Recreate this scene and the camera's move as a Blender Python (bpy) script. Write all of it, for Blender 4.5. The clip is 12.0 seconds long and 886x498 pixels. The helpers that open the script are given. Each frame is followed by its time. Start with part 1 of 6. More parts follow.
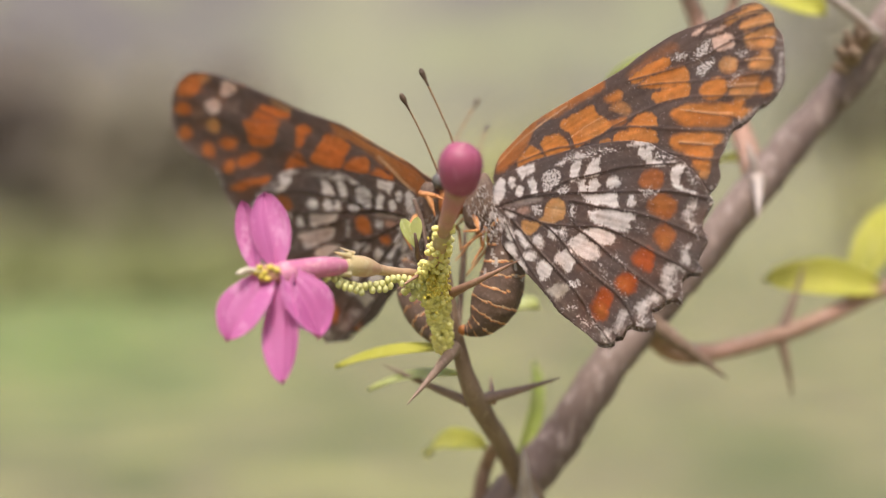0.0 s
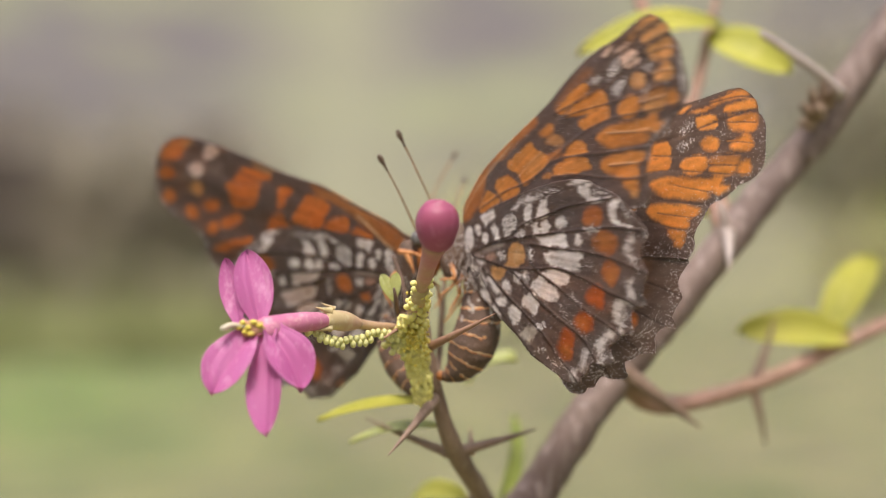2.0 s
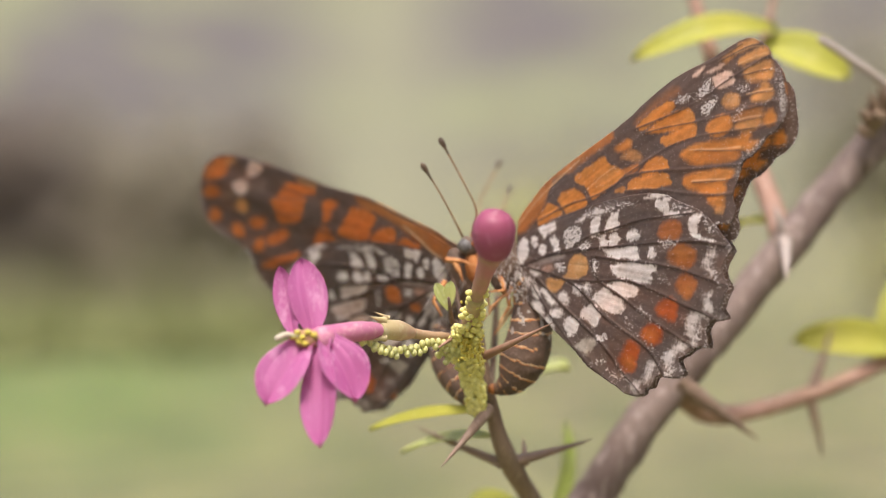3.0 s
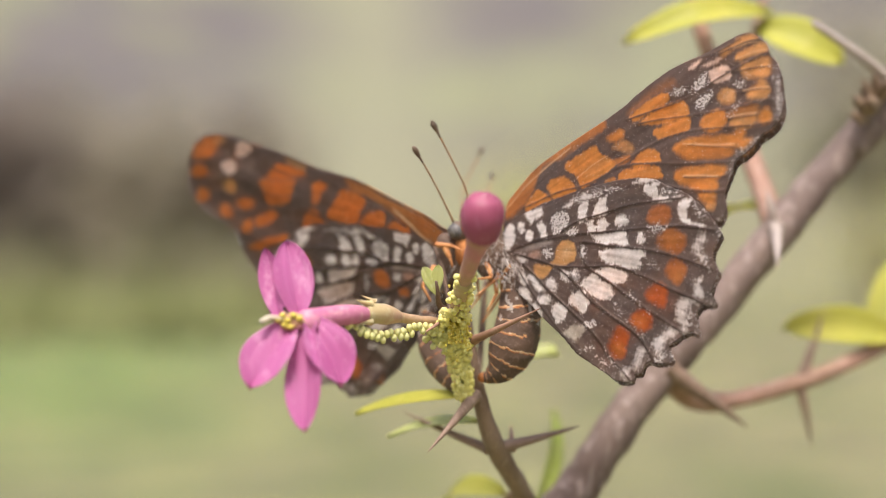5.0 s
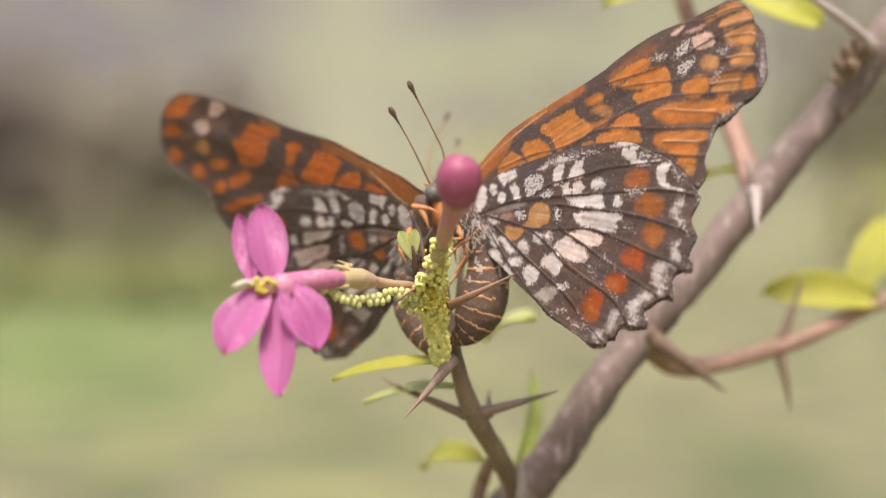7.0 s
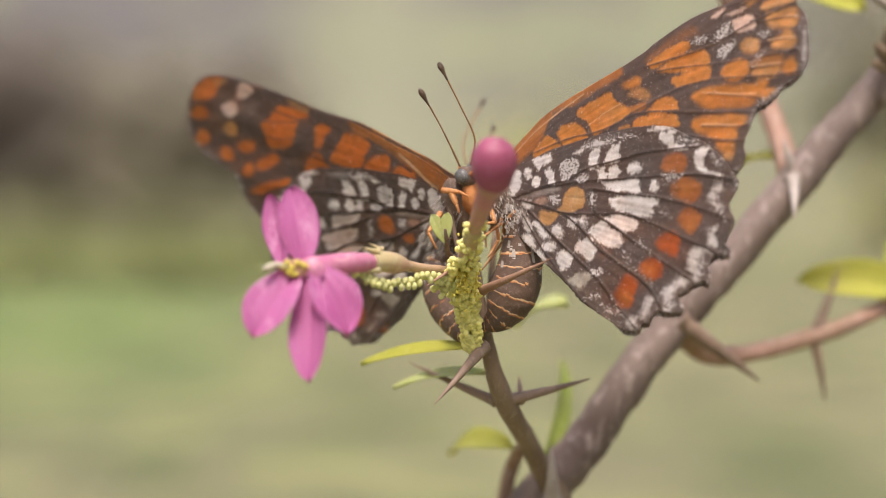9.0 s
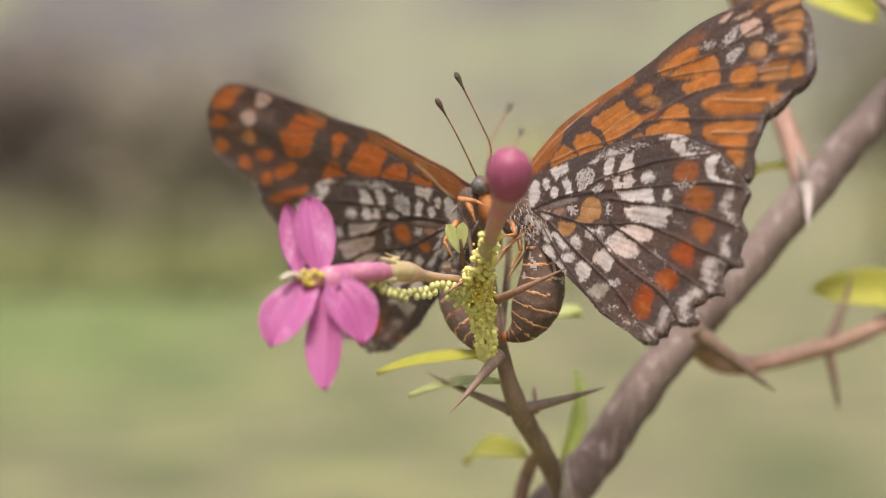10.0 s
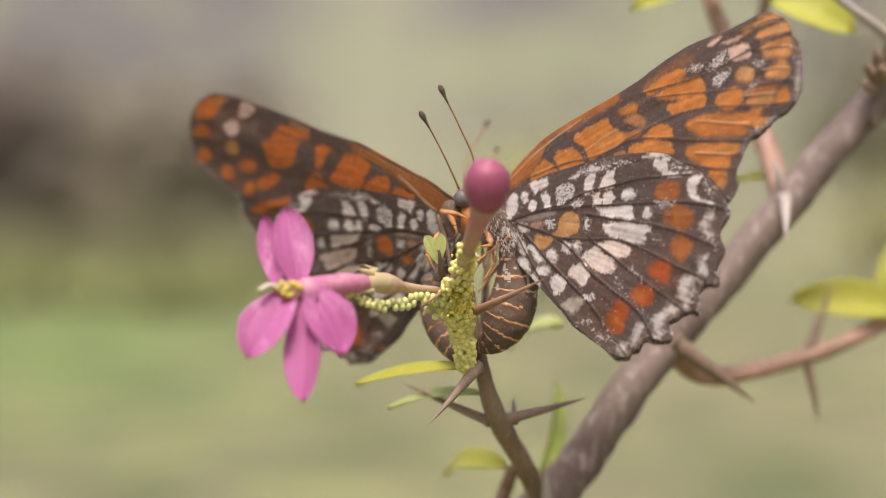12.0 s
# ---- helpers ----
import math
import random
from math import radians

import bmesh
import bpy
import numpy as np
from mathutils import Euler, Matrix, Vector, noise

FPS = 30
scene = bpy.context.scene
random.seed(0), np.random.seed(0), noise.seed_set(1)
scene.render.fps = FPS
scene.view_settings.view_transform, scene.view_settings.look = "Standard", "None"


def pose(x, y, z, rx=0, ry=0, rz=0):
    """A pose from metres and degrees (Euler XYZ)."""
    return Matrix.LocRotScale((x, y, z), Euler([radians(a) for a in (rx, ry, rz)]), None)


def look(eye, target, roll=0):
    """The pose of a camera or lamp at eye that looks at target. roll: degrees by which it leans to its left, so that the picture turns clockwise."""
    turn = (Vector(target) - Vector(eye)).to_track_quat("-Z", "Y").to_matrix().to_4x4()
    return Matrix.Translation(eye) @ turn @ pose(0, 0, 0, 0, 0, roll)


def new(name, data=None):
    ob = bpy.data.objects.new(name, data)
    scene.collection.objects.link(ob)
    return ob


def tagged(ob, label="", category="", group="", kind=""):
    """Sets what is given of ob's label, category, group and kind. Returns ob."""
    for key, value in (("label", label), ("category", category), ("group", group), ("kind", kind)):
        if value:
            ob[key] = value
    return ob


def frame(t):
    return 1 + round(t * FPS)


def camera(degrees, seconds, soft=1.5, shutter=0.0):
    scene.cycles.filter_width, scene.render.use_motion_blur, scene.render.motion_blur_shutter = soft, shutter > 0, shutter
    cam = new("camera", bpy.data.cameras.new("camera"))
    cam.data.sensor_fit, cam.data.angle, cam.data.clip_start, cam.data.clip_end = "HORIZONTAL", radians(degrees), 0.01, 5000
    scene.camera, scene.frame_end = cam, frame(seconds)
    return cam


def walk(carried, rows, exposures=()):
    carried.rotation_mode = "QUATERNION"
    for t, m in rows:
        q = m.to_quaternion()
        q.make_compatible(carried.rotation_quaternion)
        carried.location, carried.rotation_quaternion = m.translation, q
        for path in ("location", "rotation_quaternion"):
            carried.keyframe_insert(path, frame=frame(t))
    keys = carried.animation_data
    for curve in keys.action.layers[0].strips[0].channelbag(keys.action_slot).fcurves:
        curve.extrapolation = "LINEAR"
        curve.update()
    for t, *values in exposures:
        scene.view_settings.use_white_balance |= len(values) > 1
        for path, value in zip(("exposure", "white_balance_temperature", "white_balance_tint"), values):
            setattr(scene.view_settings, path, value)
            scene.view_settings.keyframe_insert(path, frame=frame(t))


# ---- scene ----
MM = 0.001
EYE_HEIGHT = 0.62                      # the lens stands this high over the ground
BASE = Vector((0.0, 0.1186, EYE_HEIGHT))  # middle of the plant: all plant sizes below are millimetres from here


def cam_pose(x, y, z, yaw, pitch, roll):
    return pose(x * MM, y * MM, EYE_HEIGHT + z * MM, 90 + pitch, roll, yaw)


# ---- camera: a hand-held close-up lens, wide open ----
cam = camera(32.0, 12.0, soft=0.75, shutter=0.35)
cam.data.dof.use_dof = True
cam.data.dof.focus_distance = 0.1160
cam.data.dof.aperture_fstop = 14.8
cam.data.dof.aperture_blades = 7
walk(cam, [
    (0, cam_pose(1.04, -2.32, -0.36, -0.462, -0.075, 0.733)),
    (0.5, cam_pose(0.53, -3.03, -0.1, 0.125, 0.903, 0.795)),
    (1, cam_pose(0.87, -4.33, -0.18, -0.981, 1.422, 0.606)),
    (1.5, cam_pose(1.26, -3.89, -0.31, -0.583, 1.561, 0.810)),
    (2, cam_pose(1.32, -5.58, -0.63, -1.108, 2.053, 1.278)),
    (2.5, cam_pose(0.95, -5.22, -0.28, -0.831, 1.917, 1.123)),
    (3, cam_pose(0.22, -4.31, 0.13, 0.376, 2.073, 1.018)),
    (3.2, cam_pose(0.03, -2.72, 0.04, -0.162, 1.884, 0.929)),
    (5, cam_pose(0.34, -2.92, 0.1, -0.023, 1.488, 0.545)),
    (5.5, cam_pose(0.32, -2.47, 0.07, -0.087, 1.232, 0.514)),
    (6, cam_pose(0.58, -2.21, -0.05, -0.476, 1.212, 0.569)),
    (6.5, cam_pose(0.28, -3.14, 0.18, 0.057, 1.531, 0.641)),
    (7, cam_pose(0.62, -1.63, -0.15, -0.761, 0.282, 0.642)),
    (7.2, cam_pose(0.29, -1.71, -0.03, 0.080, -0.116, 0.530)),
    (8.8, cam_pose(0.01, 0.4, 0.04, 0.523, -0.368, 0.087)),
    (9, cam_pose(0.04, 0.22, 0.01, 0.158, -0.384, -0.059)),
    (9.5, cam_pose(-0.11, 0.25, -0.05, 0.161, -0.240, 0.088)),
    (10, cam_pose(-0.19, -0.46, 0.05, 0.609, -0.044, -0.066)),
    (10.5, cam_pose(0, 0, 0, -0.000, 0.000, -0.000)),
    (11, cam_pose(-0.04, -0.45, -0.05, 0.326, 0.224, 0.047)),
    (11.5, cam_pose(-0.08, -0.66, 0.09, 0.122, 0.470, 0.126)),
    (12, cam_pose(0.11, -0.48, -0.16, -0.041, 0.474, 0.145)),
], exposures=[(0.0, 0.35), (2.0, 0.29), (3.0, 0.34), (5.5, 0.46), (7.0, 0.46), (9.0, 0.32), (10.5, 0.27), (12.0, 0.29)])

# ---- light: bright hazy daylight, a wide soft sun ----
world = bpy.data.worlds.new("sky")
scene.world = world
world.use_nodes = True
SUN_ELEVATION, SUN_TURN = radians(61), radians(187)
wn = world.node_tree.nodes
sky = wn.new("ShaderNodeTexSky")
sky.sky_type, sky.sun_disc = "NISHITA", False
sky.sun_elevation, sky.sun_rotation = SUN_ELEVATION, SUN_TURN
sky.air_density, sky.dust_density, sky.ozone_density = 1.2, 5.0, 0.6
world.node_tree.links.new(sky.outputs[0], wn["Background"].inputs[0])
wn["Background"].inputs[1].default_value = 0.15
sun_data = bpy.data.lights.new("sun", "SUN")
sun_data.energy, sun_data.angle, sun_data.color = 2.9, radians(16), (1.0, 0.93, 0.83)
sun = new("sun", sun_data)
sun_dir = Vector((math.sin(SUN_TURN) * math.cos(SUN_ELEVATION), math.cos(SUN_TURN) * math.cos(SUN_ELEVATION), math.sin(SUN_ELEVATION)))
sun.matrix_world = look(sun_dir * 50, (0, 0, 0))


# ---- materials ----
def node_mat(name):
    m = bpy.data.materials.new(name)
    m.use_nodes = True
    nt = m.node_tree
    return m, nt, nt.nodes, nt.nodes["Principled BSDF"]


def mixed(nt, fac, a, b, mode="MIX"):
    n = nt.nodes.new("ShaderNodeMix")
    n.data_type, n.blend_type = "RGBA", mode
    for socket, v in ((n.inputs[0], fac), (n.inputs[6], a), (n.inputs[7], b)):
        if isinstance(v, (int, float)):
            socket.default_value = v
        elif isinstance(v, tuple):
            socket.default_value = (*v, 1.0)
        else:
            nt.links.new(v, socket)
    return n.outputs[2]


def noise_at(nt, coords, scale, detail=3.0, rough=0.6):
    n = nt.nodes.new("ShaderNodeTexNoise")
    n.inputs["Scale"].default_value, n.inputs["Detail"].default_value, n.inputs["Roughness"].default_value = scale, detail, rough
    nt.links.new(coords, n.inputs["Vector"])
    return n.outputs["Fac"]


def ramped(nt, value, lo, hi):
    n = nt.nodes.new("ShaderNodeMapRange")
    n.inputs[1].default_value, n.inputs[2].default_value = lo, hi
    nt.links.new(value, n.inputs[0])
    return n.outputs[0]


def bumped(nt, bsdf, height, strength, distance):
    b = nt.nodes.new("ShaderNodeBump")
    b.inputs["Strength"].default_value, b.inputs["Distance"].default_value = strength, distance
    nt.links.new(height, b.inputs["Height"])
    nt.links.new(b.outputs[0], bsdf.inputs["Normal"])


def organic(name, base, stain, fleck, size_mm, rough=0.6, bump=0.4, stretch=(1, 1, 1), soft=0.0, gloss=0.4, random_tint=0.0):
    """A natural surface: a base colour, wide stains, fine flecks and relief; soft: how much light goes through."""
    m, nt, nodes, bsdf = node_mat(name)
    tc = nodes.new("ShaderNodeTexCoord")
    mp = nodes.new("ShaderNodeMapping")
    mp.inputs["Scale"].default_value = stretch
    nt.links.new(tc.outputs["Object"], mp.inputs[0])
    wide = noise_at(nt, mp.outputs[0], 1000 / (size_mm * 6), 2)
    fine = noise_at(nt, mp.outputs[0], 1000 / size_mm, 4, 0.7)
    c = mixed(nt, ramped(nt, wide, 0.38, 0.66), base, stain)
    c = mixed(nt, ramped(nt, fine, 0.52, 0.72), c, fleck)
    if random_tint:
        info = nodes.new("ShaderNodeObjectInfo")
        hsv = nodes.new("ShaderNodeHueSaturation")
        nt.links.new(ramped_to(nt, info.outputs["Random"], 1 - random_tint, 1 + random_tint), hsv.inputs["Value"])
        nt.links.new(c, hsv.inputs["Color"])
        c = hsv.outputs[0]
    nt.links.new(c, bsdf.inputs["Base Color"])
    bsdf.inputs["Roughness"].default_value = rough
    bsdf.inputs["Specular IOR Level"].default_value = gloss
    bumped(nt, bsdf, fine, bump, size_mm * MM * 0.35)
    if soft:
        tl = nodes.new("ShaderNodeBsdfTranslucent")
        nt.links.new(c, tl.inputs["Color"])
        mx = nodes.new("ShaderNodeMixShader")
        mx.inputs[0].default_value = soft
        nt.links.new(bsdf.outputs[0], mx.inputs[1])
        nt.links.new(tl.outputs[0], mx.inputs[2])
        nt.links.new(mx.outputs[0], nodes["Material Output"].inputs[0])
    return m


def ramped_to(nt, value, lo, hi):
    n = nt.nodes.new("ShaderNodeMapRange")
    n.inputs[3].default_value, n.inputs[4].default_value = lo, hi
    nt.links.new(value, n.inputs[0])
    return n.outputs[0]


def wing_material():
    """Scales: the pattern lies in the mesh's colour layer; loose pale scales and fine rows are added here."""
    m, nt, nodes, bsdf = node_mat("wing_scales")
    tc = nodes.new("ShaderNodeTexCoord")
    col = nodes.new("ShaderNodeAttribute")
    col.attribute_name = "pattern"
    dust = nodes.new("ShaderNodeAttribute")
    dust.attribute_name = "dust"
    grain = noise_at(nt, tc.outputs["Object"], 11000, 2, 0.6)
    patch = noise_at(nt, tc.outputs["Object"], 1500, 3, 0.65)
    wide = noise_at(nt, tc.outputs["Object"], 300, 2)
    hsv = nodes.new("ShaderNodeHueSaturation")
    nt.links.new(ramped_to(nt, patch, 0.55, 1.45), hsv.inputs["Value"])
    nt.links.new(col.outputs["Color"], hsv.inputs["Color"])
    c = mixed(nt, ramped(nt, wide, 0.35, 0.9), hsv.outputs[0], (0.60, 0.42, 0.30), "SOFT_LIGHT")
    add = nodes.new("ShaderNodeMath")
    add.operation = "ADD"
    fleck = noise_at(nt, tc.outputs["Object"], 5200, 2, 0.6)
    nt.links.new(fleck, add.inputs[0])
    nt.links.new(grain, add.inputs[1])
    sub = nodes.new("ShaderNodeMath")
    sub.operation = "ADD"
    nt.links.new(add.outputs[0], sub.inputs[0])
    nt.links.new(dust.outputs["Fac"], sub.inputs[1])
    c = mixed(nt, ramped(nt, sub.outputs[0], 1.27, 1.36), c, (0.74, 0.66, 0.65))
    nt.links.new(c, bsdf.inputs["Base Color"])
    bsdf.inputs["Roughness"].default_value = 0.55
    bsdf.inputs["Specular IOR Level"].default_value = 0.35
    bumped(nt, bsdf, add.outputs[0], 0.45, 0.00008)
    tl = nodes.new("ShaderNodeBsdfTranslucent")
    glow = nodes.new("ShaderNodeGamma")          # each of the two skins passes the root of what the whole wing passes
    glow.inputs[1].default_value = 0.36
    nt.links.new(c, glow.inputs[0])
    nt.links.new(glow.outputs[0], tl.inputs["Color"])
    mx = nodes.new("ShaderNodeMixShader")
    mx.inputs[0].default_value = 0.5
    nt.links.new(bsdf.outputs[0], mx.inputs[1])
    nt.links.new(tl.outputs[0], mx.inputs[2])
    nt.links.new(mx.outputs[0], nodes["Material Output"].inputs[0])
    return m


WING = wing_material()
BARK = organic("grey_brown_bark", (0.215, 0.155, 0.136), (0.14, 0.097, 0.086), (0.40, 0.32, 0.305), 0.8, 0.7, 0.8, (1, 1, 0.35))
TWIG_BARK = organic("young_twig_bark", (0.25, 0.172, 0.12), (0.185, 0.12, 0.082), (0.36, 0.27, 0.21), 0.5, 0.6, 0.5, (1, 1, 0.4))
PALE_TWIG = organic("pink_grey_twig_bark", (0.38, 0.22, 0.17), (0.28, 0.17, 0.12), (0.5, 0.36, 0.31), 0.7, 0.65, 0.5, (1, 1, 0.4))
THORN = organic("dry_brown_thorn", (0.255, 0.172, 0.13), (0.195, 0.128, 0.095), (0.35, 0.26, 0.21), 0.45, 0.55, 0.4, (1, 1, 0.4))
RED_THORN = organic("reddish_brown_thorn", (0.34, 0.195, 0.14), (0.26, 0.14, 0.10), (0.44, 0.29, 0.22), 0.45, 0.55, 0.4, (1, 1, 0.4))
PALE_THORN = organic("bleached_grey_thorn", (0.46, 0.385, 0.36), (0.36, 0.29, 0.26), (0.56, 0.49, 0.47), 0.5, 0.6, 0.4)
LEAF = organic("yellow_green_leaf", (0.60, 0.57, 0.11), (0.52, 0.52, 0.095), (0.66, 0.63, 0.19), 1.2, 0.42, 0.3, soft=0.4)
PALE_LEAF = organic("pale_green_leaf", (0.60, 0.62, 0.26), (0.53, 0.57, 0.20), (0.68, 0.70, 0.42), 1.0, 0.45, 0.3, soft=0.3)
DULL_LEAF = organic("olive_green_leaf", (0.32, 0.37, 0.08), (0.26, 0.32, 0.06), (0.40, 0.42, 0.15), 1.2, 0.5, 0.3, soft=0.35)
PETAL = organic("orchid_pink_petal", (0.64, 0.215, 0.48), (0.56, 0.15, 0.39), (0.74, 0.36, 0.60), 0.9, 0.5, 0.25, (1, 1, 0.45), soft=0.42)
TUBE = organic("rose_flower_tube", (0.70, 0.30, 0.45), (0.64, 0.20, 0.36), (0.78, 0.46, 0.52), 0.7, 0.45, 0.2, soft=0.25)
BUD = organic("dark_rose_bud", (0.34, 0.075, 0.155), (0.26, 0.052, 0.10), (0.44, 0.15, 0.25), 0.7, 0.5, 0.2, (1, 1, 0.5), gloss=0.5)
BUD_NECK = organic("rosy_bud_neck", (0.62, 0.31, 0.32), (0.56, 0.42, 0.26), (0.72, 0.48, 0.42), 0.9, 0.5, 0.2, soft=0.35)
CALYX = organic("pale_green_calyx", (0.62, 0.52, 0.27), (0.64, 0.40, 0.32), (0.70, 0.61, 0.40), 0.8, 0.45, 0.2, soft=0.25)
PEDICEL = organic("tan_pink_flower_stalk", (0.48, 0.32, 0.20), (0.40, 0.25, 0.16), (0.56, 0.42, 0.30), 0.5, 0.5, 0.3)
EGG = organic("yellow_egg_shell", (0.92, 0.86, 0.32), (0.88, 0.80, 0.30), (0.95, 0.91, 0.54), 0.25, 0.35, 0.2, soft=0.22, random_tint=0.12)
PALE_EGG = organic("cream_egg_shell", (0.78, 0.76, 0.36), (0.74, 0.72, 0.30), (0.85, 0.83, 0.55), 0.25, 0.35, 0.2, soft=0.2, random_tint=0.10)
POLLEN = organic("yellow_anther", (0.78, 0.66, 0.11), (0.70, 0.56, 0.11), (0.84, 0.75, 0.24), 0.2, 0.7, 0.6, soft=0.2)
CREAM = organic("cream_white_style", (0.62, 0.56, 0.48), (0.55, 0.48, 0.36), (0.68, 0.63, 0.56), 0.4, 0.5, 0.2)
THROAT = organic("tan_flower_throat", (0.50, 0.33, 0.13), (0.42, 0.22, 0.15), (0.6, 0.48, 0.2), 0.35, 0.6, 0.3)
FUR = organic("dark_brown_body_scales", (0.12, 0.078, 0.06), (0.155, 0.095, 0.068), (0.25, 0.19, 0.16), 0.25, 0.8, 0.8)
ABDOMEN = organic("dark_brown_abdomen_scales", (0.088, 0.055, 0.042), (0.12, 0.07, 0.05), (0.19, 0.13, 0.105), 0.25, 0.7, 0.8)
PALE_FUR = organic("pale_grey_body_scales", (0.42, 0.37, 0.34), (0.28, 0.22, 0.20), (0.6, 0.55, 0.52), 0.2, 0.85, 0.8)
RUST = organic("rusty_orange_body_scales", (0.46, 0.17, 0.05), (0.34, 0.11, 0.04), (0.56, 0.3, 0.14), 0.25, 0.75, 0.5)
BAND = organic("tan_pale_body_band", (0.62, 0.42, 0.26), (0.54, 0.28, 0.12), (0.74, 0.62, 0.52), 0.2, 0.75, 0.5)
EYE_M = organic("grey_speckled_eye", (0.12, 0.11, 0.11), (0.07, 0.06, 0.06), (0.36, 0.34, 0.34), 0.12, 0.4, 0.3)
LEG = organic("orange_leg", (0.52, 0.23, 0.08), (0.42, 0.16, 0.06), (0.64, 0.38, 0.2), 0.2, 0.55, 0.3)
ANTENNA = organic("dark_brown_antenna", (0.07, 0.045, 0.03), (0.12, 0.075, 0.05), (0.2, 0.15, 0.12), 0.2, 0.6, 0.3)
RUSTY_ANTENNA = organic("rusty_antenna_shaft", (0.25, 0.12, 0.05), (0.17, 0.085, 0.04), (0.36, 0.24, 0.16), 0.2, 0.6, 0.3)


# ---- small builders (all in millimetres) ----
base_of = {}


def thing(name, at, label, category, group="", kind=""):
    """An Empty at a place of the plant (millimetres), the root of a thing."""
    ob = new(name)
    ob.empty_display_size = 0.002
    ob.matrix_basis = Matrix.Translation(BASE + Vector(at) * MM)
    base_of[ob] = Vector(at)
    return tagged(ob, label, category, group, kind)


def part(name, bm, material, parent, label=""):
    """Links a bmesh, in millimetres of the plant, as one mesh under a thing or a part."""
    shift = base_of.get(parent, Vector((0, 0, 0)))
    bmesh.ops.translate(bm, verts=bm.verts, vec=-shift)
    bmesh.ops.scale(bm, verts=bm.verts, vec=(MM, MM, MM))
    bmesh.ops.recalc_face_normals(bm, faces=bm.faces)
    me = bpy.data.meshes.new(name)
    bm.to_mesh(me)
    bm.free()
    for f in me.polygons:
        f.use_smooth = True
    for m in material if isinstance(material, (list, tuple)) else (material,):
        me.materials.append(m)
    ob = new(name, me)
    ob.parent = parent
    base_of[ob] = shift
    return tagged(ob, label)


def spline(points, per=6):
    """A smooth run through rows of numbers (Catmull-Rom)."""
    a = np.array(points, float)
    a = np.vstack([2 * a[0] - a[1], a, 2 * a[-1] - a[-2]])
    out = []
    for i in range(1, len(a) - 2):
        for k in range(per):
            t = k / per
            out.append(0.5 * (2 * a[i] + (a[i + 1] - a[i - 1]) * t + (2 * a[i - 1] - 5 * a[i] + 4 * a[i + 1] - a[i + 2]) * t ** 2
                              + (3 * a[i] - a[i - 1] - 3 * a[i + 1] + a[i + 2]) * t ** 3))
    out.append(a[-2])
    return np.array(out)


def ring_frame(way):
    way = Vector(way).normalized()
    side = way.cross(Vector((0, 1, 0.03)))
    if side.length < 0.05:
        side = way.cross(Vector((1, 0, 0)))
    side.normalize()
    return side, way.cross(side)


def tube(points, seg=12, per=5, rough=0.0, knot=2.0, bm=None, flat=1.0):
    """A round tapering body along points (x, y, z, radius), with an uneven skin."""
    bm = bm or bmesh.new()
    run = spline(points, per)
    rings = []
    for i, (x, y, z, r) in enumerate(run):
        way = run[min(i + 1, len(run) - 1)][:3] - run[max(i - 1, 0)][:3]
        s, u = ring_frame(way)
        ring = []
        for k in range(seg):
            a = 2 * math.pi * k / seg
            d = s * math.cos(a) + u * math.sin(a) * flat
            rr = max(r, 0.01)
            if rough:
                rr *= 1 + rough * noise.noise(Vector((x + d.x * r, y + d.y * r, z + d.z * r)) / knot)
            ring.append(bm.verts.new(Vector((x, y, z)) + d * rr))
        rings.append(ring)
    for a, b in zip(rings, rings[1:]):
        for k in range(seg):
            bm.faces.new((a[k], a[(k + 1) % seg], b[(k + 1) % seg], b[k]))
    bm.faces.new(rings[0][::-1])
    bm.faces.new(rings[-1])
    return bm


def ball(centre, radii, turn=None, u=16, v=10, bm=None, rough=0.0):
    bm = bm or bmesh.new()
    made = bmesh.ops.create_uvsphere(bm, u_segments=u, v_segments=v, radius=1.0)["verts"]
    m = (turn or Matrix.Identity(3)).to_3x3()
    for w in made:
        c = w.co.copy()
        k = 1 + (rough * noise.noise(c * 2.3 + Vector(centre)) if rough else 0)
        w.co = Vector(centre) + m @ Vector((c.x * radii[0], c.y * radii[1], c.z * radii[2])) * k
    return bm


def thorn(root, tip, radius, bend=0.06, seg=9):
    """A thorn: thick and flared at its root, slightly bowed, ending in a point."""
    a, b = Vector(root), Vector(tip)
    s, u = ring_frame(b - a)
    length = (b - a).length
    rows = []
    for t, k in ((0, 1.45), (0.06, 1.1), (0.25, 0.86), (0.5, 0.62), (0.75, 0.38), (0.93, 0.15), (1.0, 0.03)):
        p = a.lerp(b, t) + u * bend * length * math.sin(math.pi * t)
        rows.append((*p, radius * k))
    return tube(rows, seg, 3, rough=0.12, knot=0.8)


